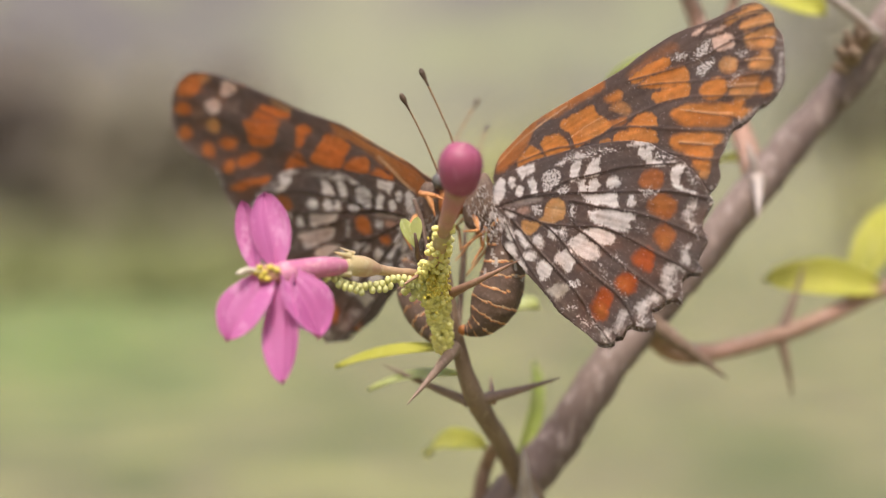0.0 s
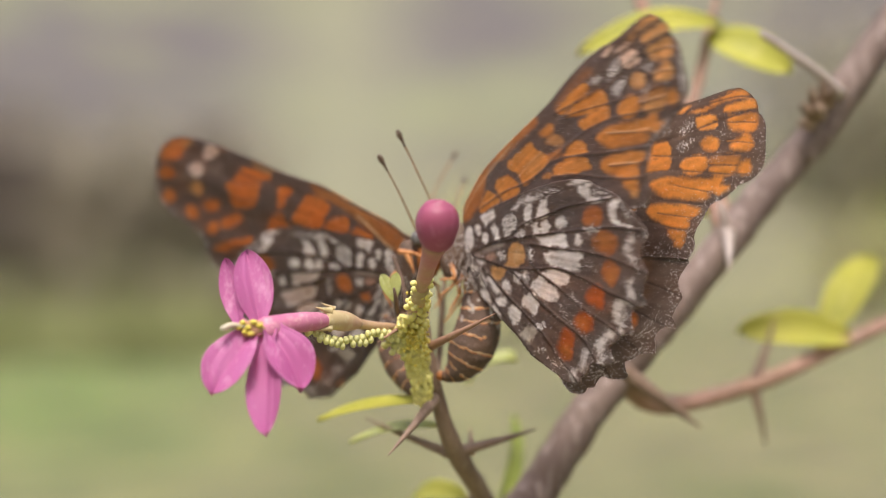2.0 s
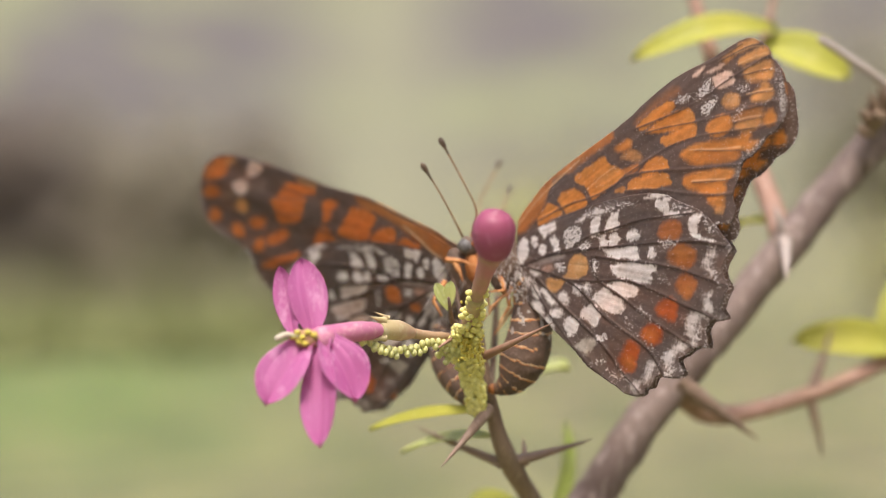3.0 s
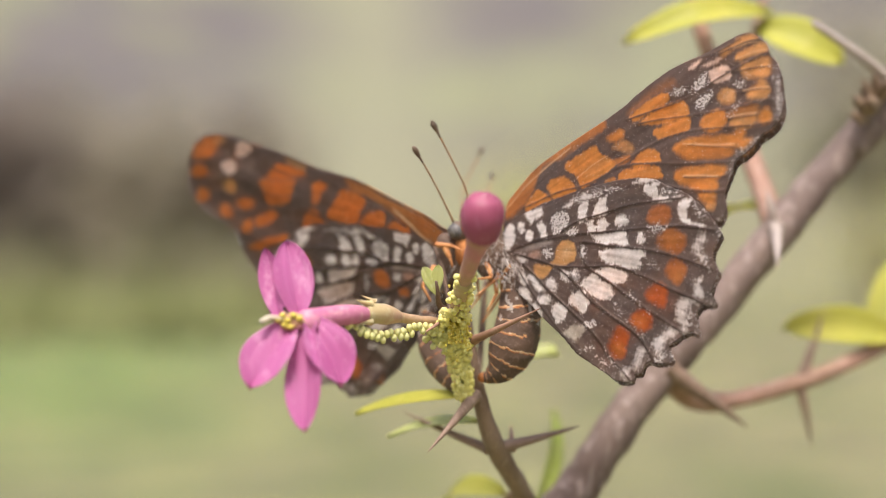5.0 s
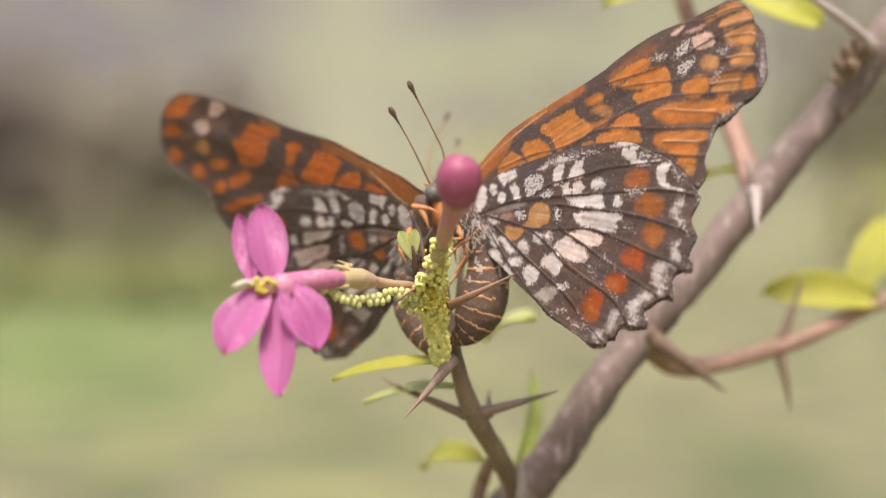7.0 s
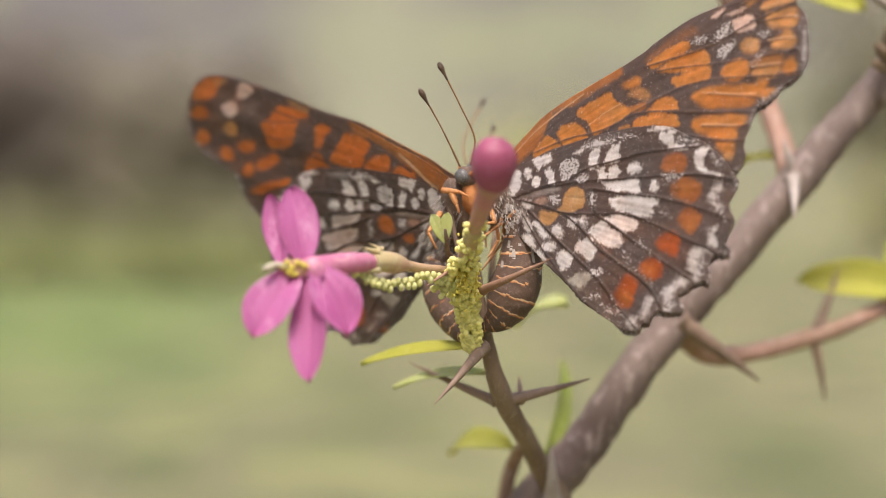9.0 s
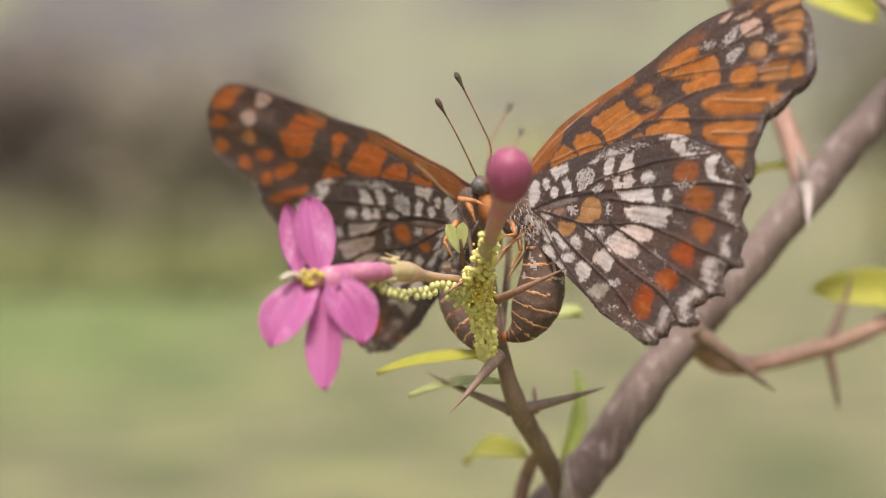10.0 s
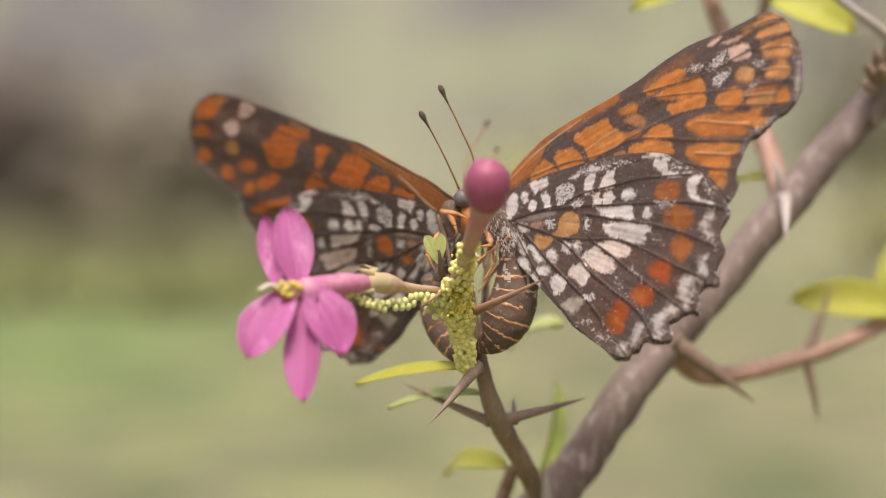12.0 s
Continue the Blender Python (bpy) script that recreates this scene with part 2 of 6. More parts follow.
def blade(root, tip, width, face, cup=0.15, arch=0.1, thick=0.12, blunt=0.5, nu=14, nv=9, belly=0.5, wave=0.0, notch=0.0, ribs=0.0, base=0.05):
    """A petal or leaf with thickness: from root to tip, its face turned towards face, cupped across and arched along."""
    a, b, f = Vector(root), Vector(tip), Vector(face)
    along = b - a
    length = along.length
    along.normalize()
    side = along.cross(f).normalized()
    up = side.cross(along).normalized()
    bm = bmesh.new()
    grids = []
    for layer in (0, 1):
        grid = []
        for i in range(nu + 1):
            t = i / nu
            w = width * 0.5 * (math.sin(math.pi * min(1, t ** (math.log(0.5) / math.log(belly)))) ** blunt if 0 < t < 1 else 0.0)
            w = max(w, base * width * 0.5 * (1 - t) ** 2 + 0.004 * width)
            row = []
            for j in range(nv + 1):
                s = 2 * j / nv - 1
                rise = cup * width * s * s + arch * length * math.sin(math.pi * t) * (1 if arch else 0)
                rise += wave * width * math.sin(7 * t + 2.5 * s) * abs(s)
                rise += ribs * width * (math.sin(s * 17 + 1.5 * t) + 0.6 * math.sin(s * 29 - 2 * t)) * math.sin(math.pi * min(1, t * 1.1))
                crease = -0.05 * width * math.exp(-(s * 6) ** 2)
                back = notch * length * (1 - abs(s)) * max(0, t - 0.7) / 0.3
                edge = thick * (1 - 0.6 * s * s) * (0.5 if layer else -0.5)
                row.append(bm.verts.new(a + along * (t * length - back) + side * (w * s) + up * (rise + crease + edge)))
            grid.append(row)
        grids.append(grid)
    for layer, grid in enumerate(grids):
        for i in range(nu):
            for j in range(nv):
                q = (grid[i][j], grid[i + 1][j], grid[i + 1][j + 1], grid[i][j + 1])
                bm.faces.new(q if layer else q[::-1])
    lo, hi = grids
    rim = [(0, j) for j in range(nv)] + [(i, nv) for i in range(nu)] + [(nu, j) for j in range(nv, 0, -1)] + [(i, 0) for i in range(nu, 0, -1)]
    for (i, j), (k, l) in zip(rim, rim[1:] + rim[:1]):
        bm.faces.new((lo[i][j], lo[k][l], hi[k][l], hi[i][j]))
    return bm


# ---- butterfly wings ----
# wing coordinates: u millimetres outward from the hinge, v millimetres towards the tail
# "bright" is the orange with the glow of light through the wing put in
TONES = {"dark": (0.122, 0.089, 0.083), "orange": (0.56, 0.235, 0.062), "pale": (0.58, 0.30, 0.12), "red": (0.40, 0.098, 0.026), "brick": (0.40, 0.135, 0.042),
         "ember": (0.58, 0.21, 0.05), "tip": (0.58, 0.31, 0.13), "rust": (0.52, 0.165, 0.042), "costa": (0.44, 0.165, 0.05), "upper": (0.11, 0.07, 0.056), "bright": (0.66, 0.245, 0.042), "flame": (0.62, 0.17, 0.036),
         "white": (0.85, 0.765, 0.76), "rosy": (0.68, 0.53, 0.49), "pebble": (0.48, 0.43, 0.39), "grey": (0.34, 0.285, 0.275), "pinkish": (0.42, 0.26, 0.21), "mauve": (0.25, 0.185, 0.165),
         "line": (0.062, 0.042, 0.036), "streak": (0.70, 0.46, 0.27)}


def inside(poly, x, y):
    hit = np.zeros(x.shape, bool)
    for (x0, y0), (x1, y1) in zip(poly, np.roll(poly, -1, 0)):
        if y0 != y1:
            cross = (y0 > y) != (y1 > y)
            hit ^= cross & (x < (x1 - x0) * (y - y0) / (y1 - y0) + x0)
    return hit


class Paint:
    """Colours and loose scales at points (u, v) of a wing."""

    def __init__(self, u, v, ground="dark"):
        self.u, self.v = u, v
        self.col = np.tile(np.array(TONES[ground]), (len(u), 1))
        self.dust = np.full(len(u), 0.045)
        self.ridge = np.zeros(len(u))
        self.swap = {}                        # tones that take the place of others
        rng = np.random.default_rng(len(u))
        self.wob = rng.normal(0, 0.35, len(u)) + sum(np.sin(u * a + v * b + c) * w for a, b, c, w in
                       ((4.1, 2.3, 0.4, 0.3), (-2.2, 5.3, 1.7, 0.3), (9.7, -6.1, 2.2, 0.22), (5.9, 11.3, 0.9, 0.22), (-15.1, 9.2, 3.1, 0.16), (13.7, 17.9, 5.2, 0.16)))

    def copy(self):
        twin = Paint(self.u[:0], self.v[:0])
        twin.u, twin.v, twin.col, twin.dust, twin.ridge, twin.wob = self.u, self.v, self.col.copy(), self.dust.copy(), self.ridge, self.wob
        return twin

    def lay(self, tone, alpha):
        alpha = np.clip(alpha, 0, 1)
        tone = self.swap.get(tone, tone)
        if tone == "dust":
            self.dust = np.maximum(self.dust, alpha * 0.40)
        elif tone == "clear":
            self.dust *= 1 - alpha
        else:
            self.col += (np.array(TONES[tone]) - self.col) * alpha[:, None]

    def patch(self, tone, *run, edge=0.14, uneven=None, amount=1.0):
        """A patch with the outline run (u, v, u, v, ...): edge and uneven in millimetres."""
        if uneven is None:
            uneven = 0.24 if tone == "white" and edge >= 0.3 else 0.15 if tone in ("white", "pebble") else 0.09
        ring = np.array(run).reshape(-1, 2)
        ring = spline(np.vstack([ring[-1:], ring, ring[:2]]), 3)[3:-4]
        lo, hi = ring.min(0) - edge - 0.3, ring.max(0) + edge + 0.3
        near = np.nonzero((self.u > lo[0]) & (self.u < hi[0]) & (self.v > lo[1]) & (self.v < hi[1]))[0]
        if len(near) == 0:
            return
        pu, pv = self.u[near], self.v[near]
        d = np.full(len(near), 1e9)
        for (x0, y0), (x1, y1) in zip(ring, np.roll(ring, -1, 0)):
            ex, ey = x1 - x0, y1 - y0
            t = np.clip(((pu - x0) * ex + (pv - y0) * ey) / (ex * ex + ey * ey + 1e-9), 0, 1)
            d = np.minimum(d, np.hypot(pu - x0 - ex * t, pv - y0 - ey * t))
        d = np.where(inside(ring, pu, pv), d, -d) + self.wob[near] * uneven
        alpha = np.zeros(len(self.u))
        alpha[near] = np.clip(d / edge + 0.5, 0, 1) * amount
        self.lay(tone, alpha)

    def line(self, tone, width, *run, edge=0.5, ridge=0.0, uneven=0.0):
        """A line or streak of that width through the points of run (u, v, u, v, ...)."""
        pts = spline(np.array(run).reshape(-1, 2), 4)
        d = np.full(len(self.u), 1e9)
        for (x0, y0), (x1, y1) in zip(pts, pts[1:]):
            ex, ey = x1 - x0, y1 - y0
            t = np.clip(((self.u - x0) * ex + (self.v - y0) * ey) / (ex * ex + ey * ey + 1e-9), 0, 1)
            d = np.minimum(d, np.hypot(self.u - x0 - ex * t, self.v - y0 - ey * t))
        r = d / (width * 0.5) + self.wob * uneven
        self.lay(tone, (1 - r) / edge + 0.5)
        if ridge:
            self.ridge = np.maximum(self.ridge, ridge * np.exp(-(d / 0.12) ** 2))


def fore_under(w):
    """Underside of the forewing: orange blocks on dark brown, pale tip, veins and creases."""
    w.patch("costa", 0.68, -2.95, 3.81, -3.36, 5.84, -3.04, 8.4, -2.61, 10.77, -2, 11.79, -1.71, 11.71, -0.75, 9.62, -1.27, 8.07, -1.72, 7.26, -1.91, 5.89, -2.67, 4.61, -2.23, 3.63, -1.8, 2.53, -1.62, 0.76, -1.9, edge=0.35)
    w.patch("orange", 2.61, -1.47, 3.55, -1.69, 4.28, -1.53, 4.61, -0.51, 4.4, 0.11, 3.43, -0.22, 2.52, -0.74)
    w.patch("orange", 4.9, -1.16, 5.76, -1.19, 6.59, -0.6, 6.88, 0.27, 6.62, 1.2, 5.71, 0.98, 4.78, 0.37, 4.9, -0.47)
    w.patch("orange", 7.24, -1.29, 8.44, -0.96, 10.15, -0.33, 10.05, 0.45, 10.21, 1.06, 10.53, 1.84, 10.07, 2.12, 8.81, 1.84, 7.5, 1.52, 7.15, 1.16, 7.37, 0.38, 7.19, -0.56)
    w.patch("pale", 8.03, 0.41, 9.45, 0.6, 10.19, 1.24, 9.21, 1.31, 7.96, 1.16, edge=0.5, amount=0.5)
    w.patch("orange", 11.23, -0.04, 12.43, 0.32, 12.42, 0.89, 11.49, 0.74, edge=0.3, amount=0.85)
    w.patch("pale", 11.1, 0.78, 12.14, 1.17, 12.38, 2.05, 12.01, 2.36, 11.43, 1.63, edge=0.3, amount=0.7)
    w.patch("costa", 10.36, 1.66, 11.55, 2.26, 11.59, 2.68, 10.65, 2.4, edge=0.3)
    w.patch("orange", 11.58, 2.92, 12.96, 3.09, 13.5, 3.77, 13.36, 4.49, 13.05, 4.73, 12.02, 3.99, 11.27, 3.41)
    w.patch("orange", 9.95, 3, 10.55, 2.92, 11.61, 3.75, 12.78, 4.7, 12.72, 5.32, 12.46, 5.72, 11.35, 4.85, 9.91, 3.45)
    w.patch("pale", 10.64, 3.44, 11.67, 4.06, 12.53, 4.88, 11.9, 4.92, 10.62, 3.86, edge=0.5, amount=0.4)
    w.patch("orange", 8.78, 2.37, 9.65, 2.75, 9.52, 3.24, amount=0.8)
    w.patch("orange", 13.63, 0.18, 15.13, 0.36, 16.35, 0.72, 16.86, 1.14, 16.87, 1.66, 15.85, 1.52, 14.58, 1.07, 13.75, 0.82)
    w.patch("orange", 13.93, 1.13, 15.7, 1.55, 16.99, 2.18, 17.48, 2.76, 17.12, 3.58, 16.13, 3.28, 15, 2.46, 14.12, 1.66)
    w.patch("orange", 14.25, 2.43, 15.64, 3.01, 16.96, 3.72, 16.68, 4.37, 16.11, 4.5, 14.8, 3.63, 14.19, 3.19)
    w.patch("pale", 15.21, 2.18, 16.67, 2.59, 17.14, 2.97, 16.26, 3.11, edge=0.5, amount=0.45)
    w.patch("costa", 13.67, -0.1, 15.11, -0.17, 16.78, 0.16, 17.82, 0.51, 17.74, 1.07, 16.73, 0.61, 15.44, 0.19, edge=0.6, amount=0.7)
    w.patch("orange", 17.2, 5.03, 17.91, 4.73, 18.8, 5.05, 19.22, 5.81, 18.91, 6.41, 18.05, 6.42, 17.42, 6.07, edge=0.3)
    w.patch("tip", 18.9, 6.64, 19.6, 6.9, 20.29, 7.44, 20.85, 7.85, 20.27, 8.09, 19.49, 7.88, 18.97, 7.33, edge=0.35)
    w.patch("orange", 19.46, 6.08, 20.76, 6.72, 21.3, 7.43, 20.81, 7.76, 19.53, 6.64, edge=0.5, amount=0.7)
    w.patch("orange", 20.85, 7.92, 21.56, 7.94, 21.66, 8.42, 21.13, 8.94, 20.65, 8.79, 20.62, 8.28, edge=0.35)
    w.patch("orange", 14.71, 4.65, 15.7, 4.95, 16.92, 5.97, 18.27, 7.15, 19.44, 7.94, 18.67, 8.28, 17.87, 8.3, 17.51, 8.47, 16.57, 7.86, 14.93, 6.3, 14.56, 5.36, edge=0.35)
    w.patch("brick", 15.97, 6.45, 17.85, 8.04, 17.3, 8.37, 15.81, 7.02, edge=0.6, amount=0.5)
    w.patch("orange", 18.43, 8.16, 19.16, 8.44, 19.36, 8.88, 18.57, 8.9, 18.22, 8.49, edge=0.35)
    w.patch("orange", 13.28, 6.25, 14.03, 6.35, 14.94, 7.03, 16.01, 8, 16.59, 8.84, 16.04, 9.18, 15.4, 9.06, 15.27, 9.58, 14.24, 9.09, 13.64, 7.95, 13.2, 7.03, edge=0.35)
    w.patch("pale", 13.74, 6.72, 14.75, 7.27, 15.5, 8.15, 15, 8.42, 13.85, 7.31, edge=0.5, amount=0.4)
    w.patch("orange", 13.75, 8.83, 14.5, 9.41, 14.72, 9.92, 14.12, 10.32, 13.73, 9.88, edge=0.35)
    w.patch("tip", 13.7, 9.85, 14.15, 10.29, 13.82, 10.55, 13.52, 10.14, edge=0.3)
    w.patch("tip", 21.77, 2.17, 23.09, 2.37, 24.07, 2.7, 24.59, 3.61, 23.99, 3.38, 22.86, 2.81, 21.9, 2.58, edge=0.35)
    w.patch("tip", 22.42, 3.22, 23.45, 3.48, 24.55, 4.2, 24.55, 4.7, 24.33, 4.9, 23.4, 4.25, 22.5, 3.69, edge=0.3)
    w.patch("tip", 22.37, 3.99, 23.36, 4.64, 24.15, 5.33, 23.44, 6.35, 22.69, 5.84, 21.9, 4.86, edge=0.35)
    w.patch("tip", 19.72, 4.24, 20.27, 4.27, 20.65, 4.87, 20.6, 5.43, 20.1, 5.64, 19.53, 5.28, 19.4, 4.65, edge=0.3)
    w.patch("streak", 19.89, 4.54, 20.34, 4.9, 20.28, 5.34, 19.8, 5.08, edge=0.5, amount=0.6)
    w.patch("tip", 21.23, 6.12, 21.96, 6.04, 22.73, 6.13, 22.77, 6.98, 22.54, 7.41, 21.83, 7.32, 21.26, 6.64, edge=0.4)
    w.patch("rosy", 20.31, 2.48, 21.05, 2.78, 21.57, 3.35, 21.37, 3.89, 20.89, 4, 20.05, 3.46, 20.02, 2.92)
    w.patch("dust", 18.21, 2.35, 19.05, 2.17, 20.01, 2.21, 19.99, 2.82, 19.39, 3.06, 18.59, 2.82, edge=0.5)
    w.patch("dust", 17.16, 1.21, 18.39, 1.97, 17.88, 2.24, 17.22, 1.73, edge=0.5)
    w.patch("dust", 17.68, 3.61, 18.24, 3.2, 18.98, 3.37, 19.58, 3.77, 19.05, 4.08, 18.25, 4.22, edge=0.5)
    w.patch("rosy", 19.41, 1.04, 20.27, 1.14, 20.59, 1.24, 20.11, 1.42, 19.49, 1.31, edge=0.2)
    w.patch("rosy", 19.98, 1.66, 20.92, 2, 21.63, 2.34, 21.24, 2.54, 20.4, 2, edge=0.25)
    w.patch("dust", 23.95, 5.99, 23.57, 7.42, 22.71, 8.62, 21.79, 9.15, 22.13, 8.32, 23.17, 7.3, edge=0.8)
    w.patch("dust", 19.97, 9.22, 18.72, 9.06, 17.43, 8.92, 17.87, 8.78, 19.18, 8.82, edge=0.6)
    w.patch("dust", 18.95, 6.15, 19.91, 5.94, 20.52, 6.1, 19.74, 6.37, edge=0.8)
    w.patch("dust", 21.2, 4.53, 21.94, 5.02, 21.47, 5.26, 20.8, 5.03, edge=0.8)
    w.line("dark", 0.13, 2.39, -1.44, 5.29, -0.14, 7.41, 1.24, 9.26, 2.05, 10.63, 2.5, 13.11, 4.73, edge=1.0, ridge=0.06, uneven=0.25)
    w.line("dark", 0.1, 9.24, 2.09, 10.07, 2.12, 11.67, 2.57, 13.1, 2.98, 14.68, 3.63, 16.42, 4.77, 18.26, 6.46, 20.19, 8.25, 21.77, 9.44, edge=1.0, ridge=0.05, uneven=0.25)
    w.line("dark", 0.13, 13.4, 0.25, 15.29, 1.31, 17.61, 2.52, 20.63, 3.46, 23.67, 4.61, 24.33, 4.97, edge=1.0, ridge=0.06, uneven=0.25)
    w.line("dark", 0.1, 13.68, 1.06, 15.21, 2.18, 16.98, 3.68, 19.14, 5.48, 21.17, 7.04, 22.19, 7.7, edge=1.0, ridge=0.05, uneven=0.25)
    w.line("dark", 0.14, 11.48, 3.13, 13.12, 4.87, 14.75, 6.54, 17.32, 9.05, edge=1.0, ridge=0.06, uneven=0.25)
    w.line("dark", 0.13, 9.54, 3.14, 11.27, 4.96, 12.83, 7.13, 14.39, 9.18, 15.43, 10.16, edge=1.0, ridge=0.06, uneven=0.25)
    w.line("dark", 0.12, 21.5, 2, 22.94, 2.71, 24.01, 3.34, 24.83, 4.2, edge=1.0, ridge=0.05, uneven=0.25)
    w.line("dark", 0.1, 21.18, 3.49, 22.14, 4.42, 22.99, 5.11, 23.72, 5.86, edge=1.0, ridge=0.05, uneven=0.25)
    w.line("dark", 0.1, 20.05, 0.9, 21.87, 1.9, 23.61, 2.57, edge=1.0, ridge=0.05, uneven=0.25)
    w.line("dark", 0.08, 15.62, 5.42, 16.63, 6.71, 17.98, 8.23, edge=1.0, ridge=0.04, uneven=0.25)
    w.line("dark", 0.08, 19.02, 6.35, 19.96, 7.15, 20.79, 7.86, edge=1.0, ridge=0.04, uneven=0.25)
    w.line("dark", 0.08, 20.62, 5.27, 21.8, 6.24, 22.69, 7.21, edge=1.0, ridge=0.04, uneven=0.25)
    w.line("dark", 0.1, 13.79, 7.02, 15.52, 8.83, 16.32, 9.46, edge=1.0, ridge=0.04, uneven=0.25)
    w.line("streak", 0.1, 19.2, 6.34, 20.09, 6.99, 20.78, 7.66, edge=1.0, uneven=0.25)
    w.line("streak", 0.1, 15.33, 5.05, 16.71, 6.61, 18.14, 8.03, edge=1.0, uneven=0.25)
    w.line("streak", 0.1, 13.81, 6.85, 14.68, 7.73, 15.67, 8.86, edge=1.0, uneven=0.25)
    w.line("streak", 0.08, 21.18, 5.63, 22.03, 6.31, 22.77, 7.05, edge=1.0, uneven=0.25)
    w.line("streak", 0.08, 22.37, 3.42, 23.56, 4.05, 24.46, 4.73, edge=1.0, uneven=0.25)
    w.line("streak", 0.06, 22.71, 2.64, 23.84, 3.34, 24.7, 4.24, edge=1.0, uneven=0.25)
    w.line("streak", 0.1, 1.13, -2.57, 3.62, -2.65, 6, -2.37, 8.52, -1.9, edge=1.0, uneven=0.25)
    w.line("streak", 0.06, 7.33, 0.34, 9.11, 0.63, 10.36, 1.02, edge=1.0, uneven=0.25)


def fore_under_dark(w):
    """The same underside on a darker animal: orange blocks stand apart."""
    w.patch("costa", 10.1, -2, 8.67, -2.35, 5.77, -2.79, 2.88, -3.13, 0.52, -3.17, -0.8, -3.12, -0.23, -1.66, 0.29, -1.49, 2.44, -1.63, 4.58, -1.69, 6.08, -1.6, 7.83, -1.36, 9.32, -1.18, edge=0.5)
    w.patch("rust", 25.28, 5.43, 25.41, 4.28, 24.84, 3.32, 23.81, 2.32, 22.8, 1.85, 23.05, 2.68, 23.34, 4.18, 24.4, 5.15, edge=0.3)
    w.patch("tip", 23.65, 2.74, 22.79, 1.9, 22.46, 2.05, 23.15, 2.8, edge=0.5, amount=0.8)
    w.patch("rust", 25.16, 6.78, 24.67, 5.78, 23.74, 5.41, 23.15, 5.88, 23.84, 6.7, 24.87, 7.19, edge=0.3)
    w.patch("rust", 23.7, 8.88, 23.71, 7.87, 23.06, 7.3, 22.31, 7.62, 22.45, 8.42, 23.21, 8.88, edge=0.3)
    w.patch("rust", 20.85, 7.98, 20.27, 7.27, 19.51, 7.28, 19.22, 7.87, 19.98, 8.45, edge=0.4)
    w.patch("rust", 19.33, 6.46, 18.76, 5.76, 17.69, 5.17, 17.59, 5.98, 18.43, 6.67, edge=0.4)
    w.patch("tip", 21.28, 5.64, 20.6, 4.88, 19.82, 4.94, 19.76, 5.66, 20.48, 6.15, 21.14, 6.03, edge=0.3)
    w.patch("rosy", 22.01, 4.21, 21.64, 3.53, 20.76, 3.13, 20.26, 3.75, 20.66, 4.51, 21.54, 4.75)
    w.patch("rosy", 20.95, 2.61, 21.15, 1.52, 20.53, 1, 19.62, 1.09, 19.68, 1.64, 20.36, 2.38)
    w.patch("mauve", 22.87, 5.88, 22.15, 4.99, 21.27, 4.93, 21.8, 5.95, 22.58, 6.3, edge=0.6, amount=0.7)
    w.patch("mauve", 20.13, 2.99, 18.89, 2.14, 18.84, 2.8, 19.75, 3.45, edge=0.6, amount=0.6)
    w.patch("rust", 17.07, 1.64, 16.29, 0.73, 14.27, 0.04, 13.72, 0.27, 14.44, 1.1, 14.25, 2.45, 14.32, 3.47, 15.81, 4.61, 16.55, 4.42, 17.18, 3.65, 17.87, 3.25, 17.06, 2.54, edge=0.25)
    w.patch("tip", 16.41, -0.1, 15.1, -0.42, 13.9, -0.52, 14.28, -0.01, 15.52, 0.16, edge=0.4, amount=0.8)
    w.patch("rust", 12.77, 0.72, 12.08, -0.14, 11.32, 0.01, 11.62, 0.87, 11.51, 1.64, 12.01, 2.18, 12.4, 1.34, edge=0.35)
    w.patch("rust", 12.11, 4.93, 12.26, 3.53, 11.97, 2.61, 11.39, 2.43, 10.22, 2.79, 9.83, 3.12, 10.74, 4.08, edge=0.3)
    w.patch("rust", 16.79, 6.67, 16.11, 5.6, 15.36, 4.91, 14.84, 5.23, 15.46, 6.25, 16.23, 7.08, edge=0.35)
    w.patch("rust", 17.82, 8.49, 17.74, 7.6, 17.27, 7.02, 16.74, 7.34, 16.82, 8.04, edge=0.4)
    w.patch("rust", 16.48, 9.5, 15.76, 8.33, 14.26, 6.92, 13.24, 5.93, 13.13, 6.56, 14.55, 7.93, 15.47, 9.1, edge=0.35)
    w.patch("rust", 10.33, 2.34, 10.11, 0.8, 9.98, -0.46, 8.96, -1.07, 7.41, -1.23, 7.38, -0.25, 7.38, 1.15, 8.39, 1.94, 9.55, 2.2, edge=0.25)
    w.patch("rust", 6.98, 0.9, 6.82, -0.09, 5.88, -1.11, 5.1, -1.15, 4.91, -0.1, 5.72, 0.79, edge=0.35)
    w.patch("rust", 4.57, -0.04, 4.11, -1.27, 3.07, -1.69, 2.47, -1.12, 3.37, -0.23, 4.14, 0.14, edge=0.35)
    w.patch("dust", 25.55, 6.29, 24.73, 8.18, 23.83, 9.13, 24.38, 8.57, edge=0.8)
    w.patch("dust", 18.63, 8.93, 17.97, 8.82, 16.87, 9.93, 17.44, 9.69, edge=0.8)
    w.patch("dust", 22.48, 8.91, 20.69, 9.01, 21.73, 9.05, edge=0.8)
    w.line("dark", 0.12, 17.85, 3.13, 15.53, 1.86, 14.25, 0.93, edge=1.0, uneven=0.25)
    w.line("dark", 0.1, 17.15, 4.09, 15.46, 3.42, 14.27, 2.58, edge=1.0, uneven=0.25)
    w.line("dark", 0.12, 16.96, 1.57, 14.57, 0.95, 13.81, 0.38, edge=1.0, uneven=0.25)
